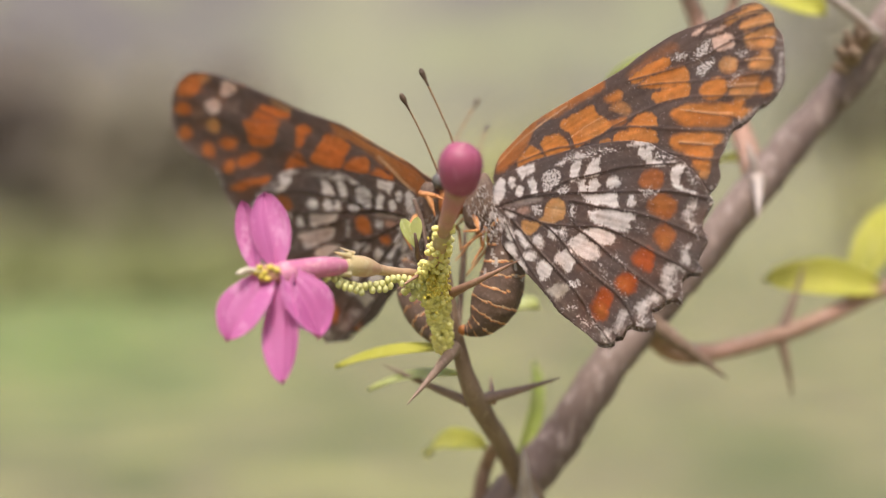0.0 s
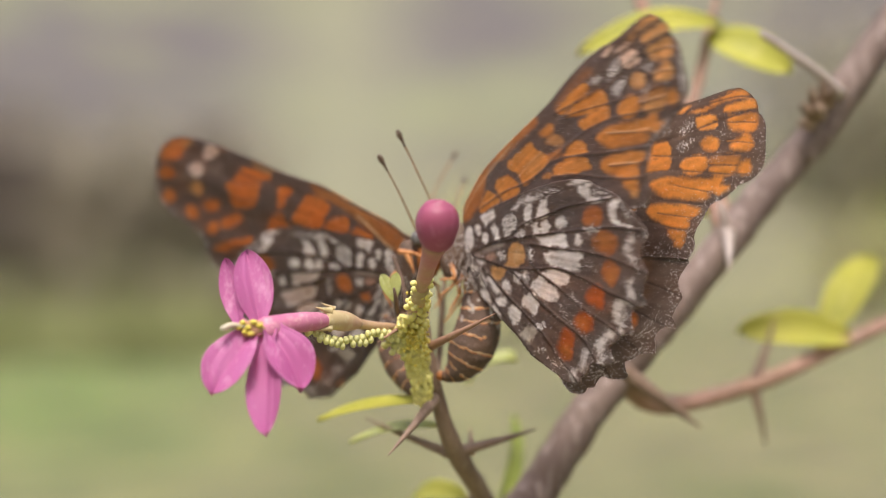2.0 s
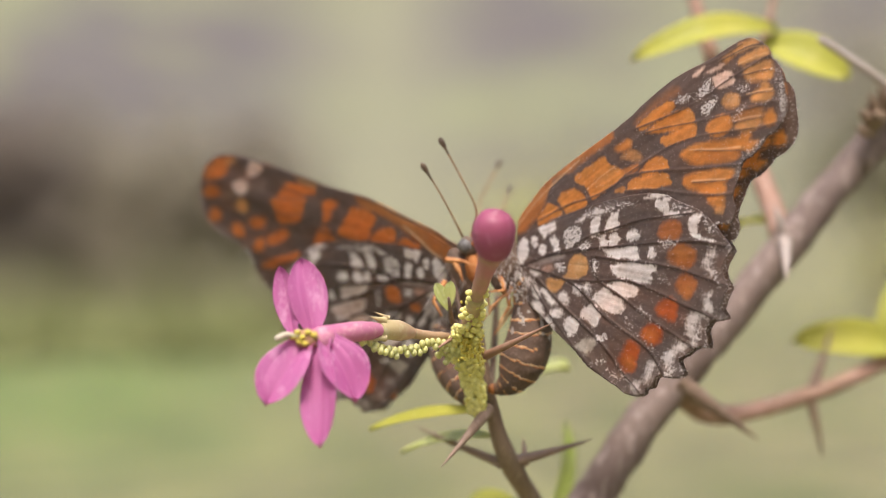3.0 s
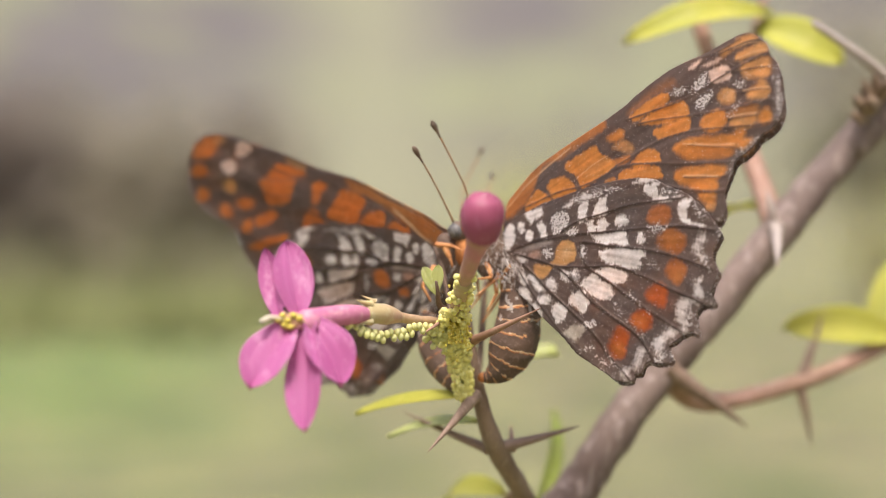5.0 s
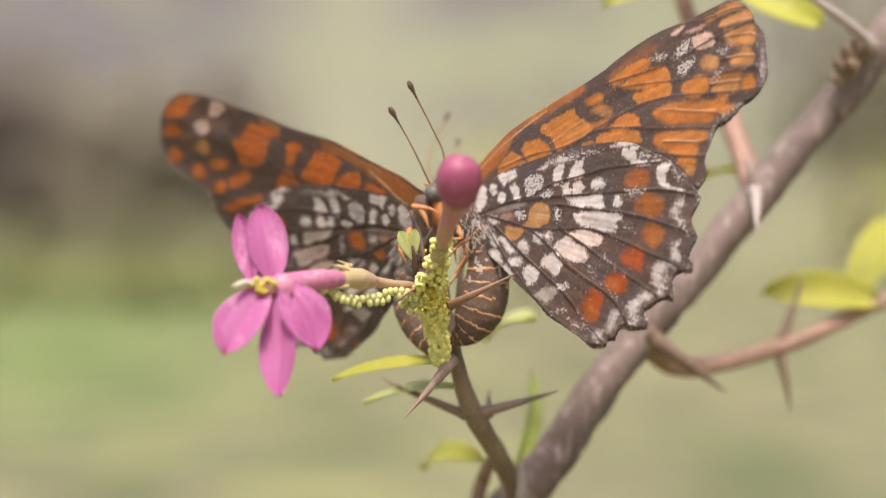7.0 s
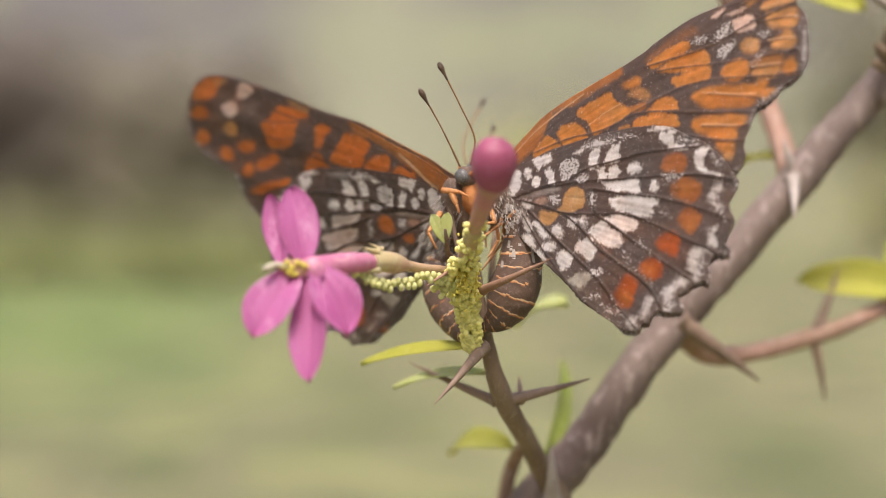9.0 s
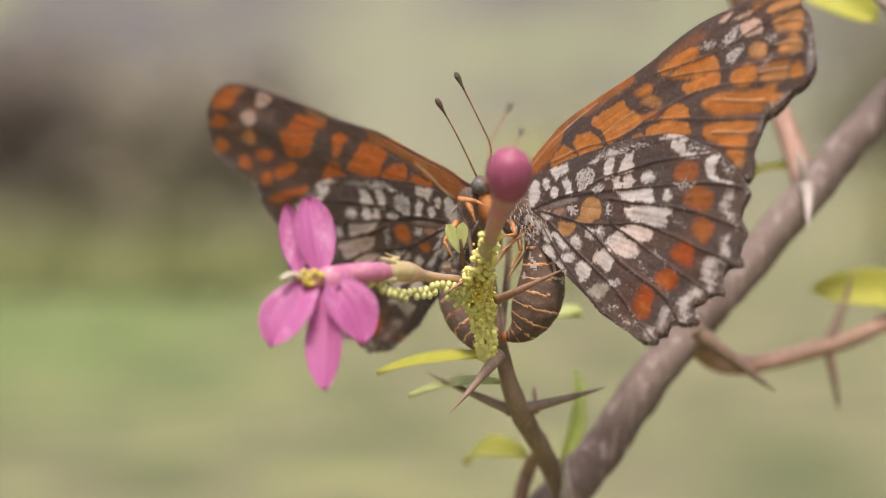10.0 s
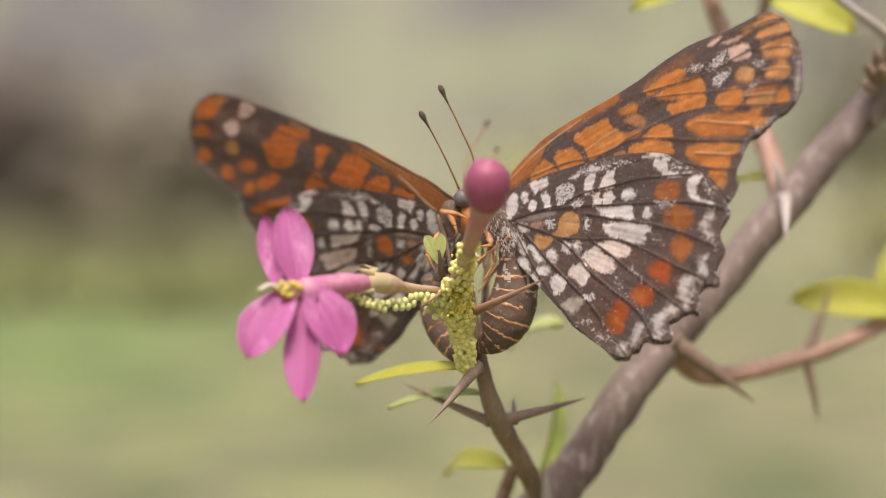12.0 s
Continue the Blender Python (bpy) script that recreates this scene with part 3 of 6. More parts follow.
    w.line("dark", 0.14, 25.33, 5.7, 23.32, 4.63, 21.99, 3.51, edge=1.0, uneven=0.25)
    w.line("dark", 0.14, 24.85, 7.66, 22.98, 6.54, 21.33, 5.32, edge=1.0, uneven=0.25)
    w.line("dark", 0.14, 18.47, 7.47, 16.23, 5.27, 13.06, 3.16, 9.39, 2.61, edge=1.0, uneven=0.25)
    # highlight on the fold behind the front edge, painted as a pale streak
    w.line("streak", 0.22, 4.53, -1.99, 3.14, -1.86, 1.33, -1.56, 0.29, -1.49, edge=1.0, uneven=0.25)
    w.line("dark", 0.25, 7.72, -1.38, 6, -1.42, 4.64, -1.38, 2.94, -1.38, edge=1.0, uneven=0.25)
    w.line("dark", 0.1, 12.12, 3.9, 10.18, 3.05, edge=1.0, uneven=0.25)


def hind_veins(w):
    w.line("line", 0.17, -0.85, 0.31, 0.96, 1.12, 3.43, 2.52, 5.43, 3.18, 6.91, 4.09, 9.24, 5.41, 10.75, 6.55, 12.91, 8.28, edge=1.0, ridge=0.07, uneven=0.25)
    w.line("line", 0.17, -0.53, 0.49, 2, 1.88, 4.82, 4, 6.29, 5.31, 8.47, 7.19, 11.25, 9.66, 12.98, 11.82, edge=1.0, ridge=0.07, uneven=0.25)
    w.line("line", 0.17, -0.47, 0.86, 1.01, 3.2, 1.73, 4.44, 3.62, 6.4, 5.46, 8.15, 6.44, 9.83, 7.52, 12.23, 8.91, 15.2, edge=1.0, ridge=0.07, uneven=0.25)
    w.line("line", 0.15, 4.63, 4.66, 6.31, 6.88, 8.04, 8.9, 9.41, 10.91, 11.09, 13.94, edge=1.0, ridge=0.07, uneven=0.25)
    w.line("line", 0.17, 3.66, 6.51, 4.33, 8.67, 4.93, 11.02, 5.75, 13.76, 6.38, 15.89, edge=1.0, ridge=0.07, uneven=0.25)
    w.line("line", 0.17, 1.75, 4.58, 2.16, 6.7, 2.33, 8.91, 3.46, 12.93, 3.46, 14.61, 3.36, 15.94, edge=1.0, ridge=0.07, uneven=0.25)
    w.line("line", 0.15, -0.39, 2.06, -0.05, 4.63, 0.43, 7.76, 0.9, 10.79, 0.83, 13.27, 1.02, 15.49, edge=1.0, ridge=0.07, uneven=0.25)
    w.line("line", 0.13, -0.95, 1.95, -1.2, 4.46, -1.26, 7.09, -1.02, 10.5, -0.4, 13.31, edge=1.0, ridge=0.05, uneven=0.25)
    w.line("line", 0.14, 4.45, 4.49, 3.95, 5.4, 3.71, 6.44, edge=1.0, ridge=0.06, uneven=0.25)


def hind_under(w):
    """Underside of the hindwing: white blocks, a row of red-orange spots, pale crescents, dark veins."""
    w.patch("white", -0.8, -0.39, 0.14, -1.31, 0.8, -1.31, 0.68, -0.53, -0.16, 0.16, -0.8, 0.24)
    w.patch("white", 2.2, -1, 3.27, -0.52, 3.62, -0.04, 3.26, 0.36, 2.65, 0.14, 2.11, 0.17, 2.25, -0.45)
    w.patch("white", 1.21, -0.71, 1.62, -0.56, 1.37, 0.21, 0.88, -0.09)
    w.patch("white", 1.28, 0.43, 1.79, 0.43, 1.72, 1.04, 1.23, 1.19, 1.07, 0.79)
    w.patch("white", 2.47, 0.47, 2.93, 0.79, 2.83, 1.62, 2.57, 2.05, 2.13, 1.7, 2.33, 1.08)
    w.patch("dust", 3.83, 1.05, 4.86, 1.44, 5.02, 2.16, 4.56, 2.76, 3.95, 2.66, 3.19, 2.41, 3.28, 1.69, edge=0.3, amount=1.1)
    w.patch("dust", 4.09, 2.98, 5.09, 3.47, 4.68, 3.86, 4.02, 3.4, edge=0.3, amount=1.2)
    w.patch("white", 4.93, 1.26, 6.01, 1.59, 5.79, 1.8, 5.05, 1.44, edge=0.2)
    w.patch("white", 5.59, 2.72, 6.26, 2.33, 6.96, 2.65, 6.4, 3.22, 5.79, 3.53, 5.38, 3.26)
    w.patch("white", 7.04, 3.35, 8.12, 3.38, 8.36, 3.56, 7.63, 4.43, 7.29, 4.4, 6.49, 3.92)
    w.patch("white", 6.62, 1.94, 7.22, 2.05, 7.55, 2.68, 6.93, 2.44, edge=0.2)
    w.patch("white", 5.8, 3.85, 6.32, 4.06, 6.01, 4.79, 5.51, 4.55)
    w.patch("white", 6.45, 4.37, 7.16, 4.57, 7.05, 5.19, 6.35, 5.31, 6.09, 4.93)
    w.patch("white", 7.66, 5.43, 8.33, 5.42, 8.54, 5.93, 8.41, 6.41, 7.95, 6.32, 7.58, 5.84, edge=0.2)
    w.patch("white", 5.51, 4.97, 6.06, 5.2, 6.99, 5.99, 7.8, 6.66, 7.62, 7.13, 7.38, 7.68, 6.53, 6.98, 5.94, 6.17, 5.44, 5.45)
    w.patch("white", 5.08, 6.25, 5.67, 6.52, 6.57, 7.32, 7.9, 8.71, 7.93, 9.21, 7.29, 9.19, 7.07, 9.56, 6.48, 9.47, 5.79, 8.34, 5.07, 7.31)
    w.patch("mauve", 5.67, 6.92, 6.53, 8.16, 7.31, 9.32, 6.54, 8.53, 5.66, 7.33, edge=0.4, amount=0.6)
    w.patch("white", 3.98, 7.22, 4.66, 7.45, 5.48, 8.35, 5.76, 9.08, 5.45, 9.49, 4.75, 9.3, 4.31, 8.3)
    w.patch("white", 2.57, 7.14, 3.14, 7.03, 3.81, 7.36, 4.13, 8.54, 4.13, 9.42, 3.54, 9.63, 2.87, 9.01, 2.42, 7.83)
    w.patch("white", 1, 7.16, 1.58, 7.05, 2.39, 7.62, 2.25, 8.2, 2.5, 8.61, 1.84, 8.75, 1.14, 8.87, 0.96, 8.29, 0.88, 7.58)
    w.patch("white", -0.76, 6.84, -0.19, 6.59, 0.33, 7.07, 0.36, 7.69, -0.22, 8.04, -0.91, 7.88, -0.96, 7.36)
    w.patch("pebble", -1.04, 8.81, 0.1, 9.03, 0.6, 9.83, 0.18, 10.14, -0.62, 10.06, -1.03, 9.29, edge=0.2)
    w.patch("dust", 0.65, 9.35, 1.57, 9.91, 1.51, 10.48, 0.94, 10.42, 0.65, 9.76, edge=0.4)
    w.patch("white", 8.35, 7.66, 8.8, 7.69, 8.63, 8.29, 8.17, 8.5, 8.08, 8, edge=0.2)
    w.patch("white", 10.9, 5.36, 11.43, 5.29, 12.11, 5.79, 11.66, 6.13, 11.6, 6.74, 12.09, 7.47, 12.74, 8.06, 11.77, 7.51, 10.94, 6.68, 10.99, 6.01)
    w.patch("white", 10.7, 4.37, 11.67, 4.98, 12.31, 5.75, 11.94, 5.62, 10.79, 4.65, edge=0.2)
    w.patch("white", 12.26, 8.3, 12.88, 8.32, 13.2, 8.87, 12.6, 9.05, 12.14, 9.48, 12.16, 10.2, 12.64, 10.96, 12.04, 10.49, 11.65, 9.52, 11.75, 8.8)
    w.patch("white", 11.5, 11.25, 12.03, 11.24, 12.13, 11.68, 11.47, 11.73, 11.18, 12.32, 10.84, 12.96, 10.83, 12.1, 11.14, 11.42, edge=0.3, amount=0.85)
    w.patch("white", 9.05, 13.94, 9.67, 13.73, 10.15, 13.84, 9.58, 14.21, 9.27, 15.03, 9.03, 14.48, edge=0.3, amount=0.85)
    w.patch("white", 7.11, 13.94, 7.69, 13.86, 8.45, 14.34, 8.61, 14.71, 7.88, 14.71, 7.36, 14.57, 6.94, 15.4, 6.54, 15.54, 6.66, 14.59, edge=0.3, amount=0.85)
    w.patch("white", 4, 14.81, 4.99, 14.58, 5.85, 14.75, 6.23, 15.43, 5.49, 15.2, 4.9, 15.22, 4.45, 15.65, 3.91, 15.39, edge=0.3, amount=0.85)
    w.patch("white", 1.81, 15.08, 2.21, 14.49, 2.97, 14.33, 3.42, 14.73, 2.75, 14.85, 2.19, 15.19, edge=0.5, amount=0.7)
    w.patch("white", 0.58, 14.83, 1.1, 14.62, 1.42, 14.9, 0.91, 15.33, edge=0.5, amount=0.7)
    w.patch("dust", 3.03, 15.77, 4, 15.64, 4.6, 15.83, 4.09, 16.26, 3.55, 16.22, edge=0.6)
    w.patch("dust", 0.98, 12.28, 0.78, 13.34, 0.9, 14.89, 0.67, 14.25, 0.65, 13.11, edge=0.6)
    w.patch("dust", -0.7, 10.9, 0.05, 11.11, 0.49, 11.5, 0.21, 11.71, -0.51, 11.29, edge=0.6)
    w.patch("dust", -0.12, 11.98, 0.29, 12.79, 0.35, 13.74, -0.02, 13.2, edge=0.5)
    w.patch("dust", 5.14, 10.36, 5.14, 11.51, 5.32, 12.81, 5.11, 11.94, 5, 10.92, edge=0.6)
    w.patch("dust", 3.75, 10.23, 3.85, 12.04, 3.94, 12.69, 3.55, 12.05, 3.43, 10.8, edge=0.9, amount=0.8)
    w.patch("dust", 3.94, 12.69, 4.04, 14.46, 4.13, 15.09, 3.82, 14.37, 3.66, 13.28, edge=0.9, amount=0.7)
    w.patch("dust", 9.42, 7.88, 10.2, 8.4, 10.49, 9.15, 9.61, 8.77, 9.26, 8.32, edge=0.7)
    w.patch("dust", 7.93, 10.95, 7.51, 9.98, 7.73, 9.31, 7.96, 10, edge=0.9, amount=0.8)
    w.patch("dust", 11.25, 5.9, 12.54, 6.9, 12.7, 7.66, 11.95, 6.9, edge=0.6)
    w.patch("dust", 6.67, 15.16, 7.51, 14.81, 7.84, 15.12, 7.05, 15.77, edge=0.8)
    w.patch("dust", 11.43, 11.99, 11.34, 13.04, 10.77, 13.91, 10.95, 12.96, edge=0.8)
    w.patch("dust", 13.18, 9.03, 13.28, 10.01, 12.97, 10.76, 12.71, 10.15, edge=0.8)
    w.patch("dust", 6.24, 2.12, 6.23, 1.3, 7.91, 2.37, 9.12, 3.2, 9.87, 4.21, 8.85, 3.55, 7.56, 2.82, edge=0.8)
    w.patch("white", -0.44, 1.26, 0.12, 1.55, 0.07, 2.06, -0.44, 1.95, edge=0.25)
    w.patch("white", -1.16, 2.31, -0.8, 2.53, -0.94, 3.5, -1.34, 3.61, -1.38, 2.96, edge=0.25)
    w.patch("white", -0.67, 3.14, -0.28, 3.39, -0.27, 4.49, -0.25, 5.23, -0.67, 4.77, -0.74, 3.92, edge=0.25)
    w.patch("white", -2.01, 3.29, -1.43, 3.64, -1.41, 4.57, -1.81, 4.86, -2.05, 4.04, edge=0.25)
    w.patch("white", 0.33, 4.63, 0.86, 4.94, 0.82, 5.74, 0.48, 5.78, 0.19, 5.15, edge=0.25)
    w.patch("white", 1.6, 5.04, 2.06, 5.35, 2.01, 6.08, 1.63, 5.91, edge=0.3, amount=0.85)
    w.patch("white", 2.37, 5.76, 2.76, 5.9, 2.59, 6.45, 2.2, 6.32, edge=0.4)
    w.patch("white", -0.96, 5.17, -0.33, 5.51, -0.35, 6.21, -0.88, 6.08, -1.12, 5.55, edge=0.25)
    w.patch("white", -1.05, 0.93, -0.91, 1.8, -1.33, 2.02, -1.45, 1.3, edge=0.3, amount=0.85)
    w.patch("white", -1.82, 1.44, -1.91, 2.28, -2.21, 3.22, -2.33, 2.68, -2.22, 1.81, edge=0.3, amount=0.85)
    w.patch("white", -2.24, 5, -1.54, 5.35, -1.52, 6.26, -2.16, 6.27, -2.4, 5.64, edge=0.3, amount=0.85)
    w.patch("dust", 1.54, 2.49, 2.23, 2.84, 1.92, 3.52, 1.37, 3.24, edge=0.5)
    w.patch("dust", 4.37, 4.59, 4.59, 5.11, 3.73, 6.09, 3.71, 5.47, edge=0.5)
    w.patch("grey", -0.16, 0.79, 1.22, 1.37, 2.58, 2.38, 2.53, 2.7, 0.9, 1.8, edge=0.3)
    w.patch("pinkish", 0.49, 1.84, 1.42, 2.31, 1.13, 2.7, 0.49, 2.27, edge=0.25)
    w.patch("pale", 2.47, 3.37, 3.18, 3.26, 3.79, 3.54, 3.93, 4.35, 3.51, 4.98, 2.98, 5.2, 2.09, 4.72, 1.44, 3.98, 2.01, 3.73)
    w.patch("pale", 0.32, 2.85, 1.34, 4.12, 0.89, 4.3, 0.19, 4.31, -0.13, 3.71)
    w.patch("streak", 2.75, 3.83, 3.44, 4, 3.34, 4.64, 2.62, 4.43, edge=0.5, amount=0.6)
    w.patch("brick", 9.68, 7.24, 10.49, 6.96, 11.26, 7.42, 11.48, 8.11, 11.06, 8.71, 10.31, 8.63, 9.72, 7.87, edge=0.35, uneven=0.1)
    w.patch("brick", 9.1, 9.22, 9.97, 9, 10.84, 9.44, 11.03, 10.39, 10.68, 10.98, 9.93, 11.06, 9.26, 10.36, edge=0.35, uneven=0.1)
    w.patch("brick", 8.2, 11.27, 8.92, 11.02, 9.56, 11.46, 9.69, 12.33, 9.27, 12.79, 8.3, 12.78, 8.12, 12.05, edge=0.35, uneven=0.1)
    w.patch("red", 5.99, 11.49, 6.72, 11.37, 7.36, 11.68, 7.59, 12.35, 7.24, 12.88, 6.48, 13.26, 6.02, 12.66, 5.87, 11.95, edge=0.35, uneven=0.1)
    w.patch("red", 3.86, 12.1, 4.51, 11.95, 5.15, 12.26, 5.38, 13.03, 4.96, 13.5, 4.1, 13.56, 3.76, 12.69, edge=0.35, uneven=0.1)
    w.patch("red", 1.17, 12.51, 1.72, 12.1, 2.66, 11.81, 3.18, 12.45, 3.01, 12.97, 2.26, 13.42, 1.67, 13.8, 1.03, 13.39, edge=0.4, uneven=0.1)
    w.patch("ember", 1.44, 12.69, 1.97, 12.71, 2.1, 13.16, 1.6, 13.51, 1.28, 13.22, edge=0.5, amount=0.7)
    w.patch("ember", 9.69, 9.43, 10.39, 9.65, 10.56, 10.4, 9.9, 10.51, edge=0.6, amount=0.6)
    w.patch("ember", 8.42, 11.81, 9, 11.96, 9.03, 12.51, 8.39, 12.59, edge=0.6, amount=0.6)
    w.patch("ember", 4.15, 12.42, 4.71, 12.53, 4.75, 13.08, 4.18, 13.07, edge=0.6, amount=0.6)
    w.line("mauve", 0.06, 1.8, 4.86, 2.34, 7.28, 2.78, 9.91, 3.57, 12.8, edge=1.0, uneven=0.25)
    w.line("mauve", 0.06, 3.88, 6.71, 4.53, 9.21, 5.14, 11.51, edge=1.0, uneven=0.25)
    w.line("mauve", 0.06, -0.25, 2.31, 0.06, 4.91, 0.64, 8.3, edge=1.0, uneven=0.25)
    w.line("mauve", 0.06, -0.28, 1.04, 0.98, 3.24, 2.92, 5.69, edge=1.0, uneven=0.25)
    hind_veins(w)


def hind_under_dark(w):
    """The resting butterfly's hindwing: smaller, redder cell spots and a pink-brown bloom on the middle blocks."""
    hind_under(w)
    w.patch("dark", 2.3, 2.9, 3.3, 2.8, 4.2, 3.4, 4.3, 4.5, 3.6, 5.5, 2.8, 5.6, 1.7, 5.0, 1.0, 4.6, 0.1, 4.7, -0.5, 3.8, 0.2, 2.5, 1.2, 3.3, edge=0.2)
    w.patch("rust", 2.5, 3.5, 3.2, 3.4, 3.7, 3.8, 3.6, 4.5, 3.0, 4.8, 2.3, 4.5, 2.0, 4.0, edge=0.35, uneven=0.1)
    w.patch("rust", 0.4, 3.2, 1.0, 3.8, 0.7, 4.1, 0.1, 3.9, edge=0.4, uneven=0.1)
    w.patch("pinkish", 5.2, 6.4, 6.3, 7.0, 7.8, 8.8, 7.2, 9.4, 6.4, 9.2, 5.3, 7.6, edge=0.5, amount=0.6)
    w.patch("pinkish", 5.5, 5.1, 6.5, 5.6, 7.6, 6.7, 7.3, 7.5, 6.2, 6.5, edge=0.5, amount=0.5)
    w.patch("mauve", 3.9, 7.2, 5.0, 7.8, 5.7, 9.1, 4.8, 9.3, edge=0.6, amount=0.5)
    hind_veins(w)


def upper_fore(w):
    """Upper side of the forewing: the blocks of the underside on dark brown, their orange brightened for light passing
    through.
    """
    w.swap = {"orange": "bright", "pale": "bright", "tip": "bright", "rosy": "bright", "streak": "bright", "brick": "bright", "costa": "upper", "dark": "upper"}
    fore_under(w)
    w.swap = {}
    w.ridge *= 0.0
    w.dust *= 0.6
    w.patch("bright", 4.8, 2.2, 5.5, 2.3, 6.0, 3.2, 5.8, 3.9, 5.2, 3.7, 4.8, 2.9, edge=0.3, uneven=0.05)


def upper_hind(w):
    """Upper side of the hindwing: two rows of bright orange on dark brown, a dusty hem."""
    w.patch("bright", 2.22, 7.32, 2.99, 8.22, 3.15, 9.44, 1.79, 9.8, 2.03, 8.92, edge=0.3, uneven=0.05)
    w.patch("bright", 2.96, 7.87, 4.17, 8.24, 4.36, 9.75, 3.49, 9.59, 3.17, 8.66, edge=0.3, uneven=0.05)
    w.patch("bright", 4.39, 7.24, 5.34, 7.98, 6.09, 9.87, 5.67, 10.6, 4.62, 9.99, 4.31, 8.73, edge=0.3, uneven=0.05)
    w.patch("flame", 0.87, 11.33, 1.22, 12.26, 1.16, 13.49, -0.11, 13.34, -0.72, 13.13, edge=0.3, uneven=0.05)
    w.patch("flame", 2.79, 11.81, 3.61, 12.27, 3.61, 13.49, 2.27, 13.64, 1.99, 12.82, edge=0.3, uneven=0.05)
    w.patch("flame", 4.67, 11.93, 5.46, 12.24, 5.65, 13.4, 4.54, 13.84, 4.15, 12.95, edge=0.3, uneven=0.05)
    w.patch("flame", 6.24, 11.95, 7.43, 12.13, 7.68, 13.54, 6.55, 13.98, 5.85, 13.08, edge=0.3, uneven=0.05)
    w.patch("bright", 3.22, 5.14, 3.48, 5.51, 2.89, 6.02, 2.82, 5.64, edge=0.3, uneven=0.05)
    w.patch("bright", 1.52, 6.28, 1.39, 7.19, 1.03, 8.6, 0.77, 8.11, 0.98, 7.12, edge=0.3, uneven=0.05)
    w.patch("dust", -0.62, 13.57, 0.58, 13.54, 0.99, 14.94, -0.28, 15.03, -0.81, 14.38, edge=0.9, amount=0.65)
    w.patch("dust", 2.29, 14.22, 3.39, 14.62, 3.54, 15.98, 2.07, 15.95, 1.83, 14.99, edge=0.9, amount=0.65)
    w.patch("dust", 4.87, 15.27, 6.77, 15.22, 7.31, 15.9, 5.58, 16.37, edge=0.9, amount=0.65)
    w.patch("dust", 5.67, 13.87, 6.99, 14.4, 8.55, 14.1, 8.32, 14.93, 6.39, 14.98, edge=0.9, amount=0.65)
    hind_veins(w)


FORE_EDGE = [(0.35, -2.05), (1.32, -2.83), (2.24, -3), (3.6, -3.06), (4.92, -3.08), (6.62, -2.77), (9.26, -2.04), (11.82, -1.29), (13.91, -0.81), (15.07, -0.73), (17.19, -0.37), (18.43, -0.05), (19.76, 0.52), (20.58, 0.97), (21.67, 1.42), (22.78, 1.83), (23.63, 2.2), (24.24, 2.64), (24.58, 3.34), (24.69, 4.04), (24.63, 4.67), (24.34, 5.23), (24.37, 5.82), (24.2, 6.57), (23.52, 7.68), (22.93, 8.56), (22.4, 9.08), (21.8, 9.35), (20.88, 9.46), (20, 9.19), (19.33, 9.33), (18.45, 9.32), (17.58, 9.08), (17.08, 9.29), (16.56, 9.59), (15.96, 9.92), (15.49, 10.16), (15.06, 10.56), (14.77, 11.14), (14.14, 11.51), (13.43, 11.62), (13.47, 11.32), (10.57, 8.89), (4.84, 4.73), (-0.48, 0.84)]
DARK_FORE_EDGE = [(-1.55, -2.7), (-0.27, -2.94), (0.88, -2.87), (2.37, -2.88), (4.06, -2.61), (5.77, -2.34), (7.23, -2.16), (8.69, -1.95), (9.86, -1.74), (11.54, -1.19), (13.83, -0.5), (16.25, -0.03), (18.68, 0.55), (20.53, 1), (22.35, 1.59), (23.27, 1.89), (24.15, 2.34), (24.93, 3.08), (25.48, 4.09), (25.68, 5.31), (25.52, 6.57), (25.18, 7.73), (24.5, 8.64), (23.52, 9), (22.49, 9.28), (21.18, 9.19), (19.64, 9.02), (18.53, 8.99), (17.83, 9.39), (17.26, 9.99), (16.43, 10.55), (15.35, 10.88), (14.17, 10.73), (10.5, 9.2), (6, 6.5), (1.5, 3.2)]
HIND_EDGE = [(-0.64, -0.87), (0.12, -1.46), (1.12, -1.3), (2.44, -0.89), (3.73, -0.44), (5.09, 0.29), (6.88, 1.27), (8.53, 2.36), (9.93, 3.34), (11.19, 4.44), (12.01, 5.45), (12.45, 6.63), (13.09, 8.05), (13.35, 9.19), (13.47, 10.2), (13.4, 11.07), (13.31, 11.9), (13.26, 12.32), (12.76, 12.52), (12.18, 12.76), (11.73, 13.13), (11.47, 13.73), (11.31, 14.43), (10.83, 14.54), (10.26, 14.84), (9.8, 15.14), (9.73, 15.8), (9.36, 15.84), (8.93, 15.39), (8.27, 15.29), (7.84, 15.56), (7.58, 16.1), (7.24, 16.61), (6.86, 16.16), (6.33, 15.9), (5.58, 15.83), (4.96, 15.66), (4.73, 16.18), (4.59, 16.81), (4.09, 16.64), (3.55, 16.22), (3.06, 15.58), (2.51, 15.53), (2.07, 15.8), (1.54, 15.5), (1.16, 15.77), (0.5, 15.25), (-0.02, 14.53), (-0.17, 13.79), (-0.56, 12.72), (-0.93, 11.6), (-1.15, 10.67), (-1.2, 9.76), (-1.34, 8.71), (-1.69, 6.82), (-1.86, 5.17), (-2.1, 3.93), (-2.22, 2.78), (-2.08, 1.81), (-1.82, 0.82), (-1.38, -0.14)]


coats = {}


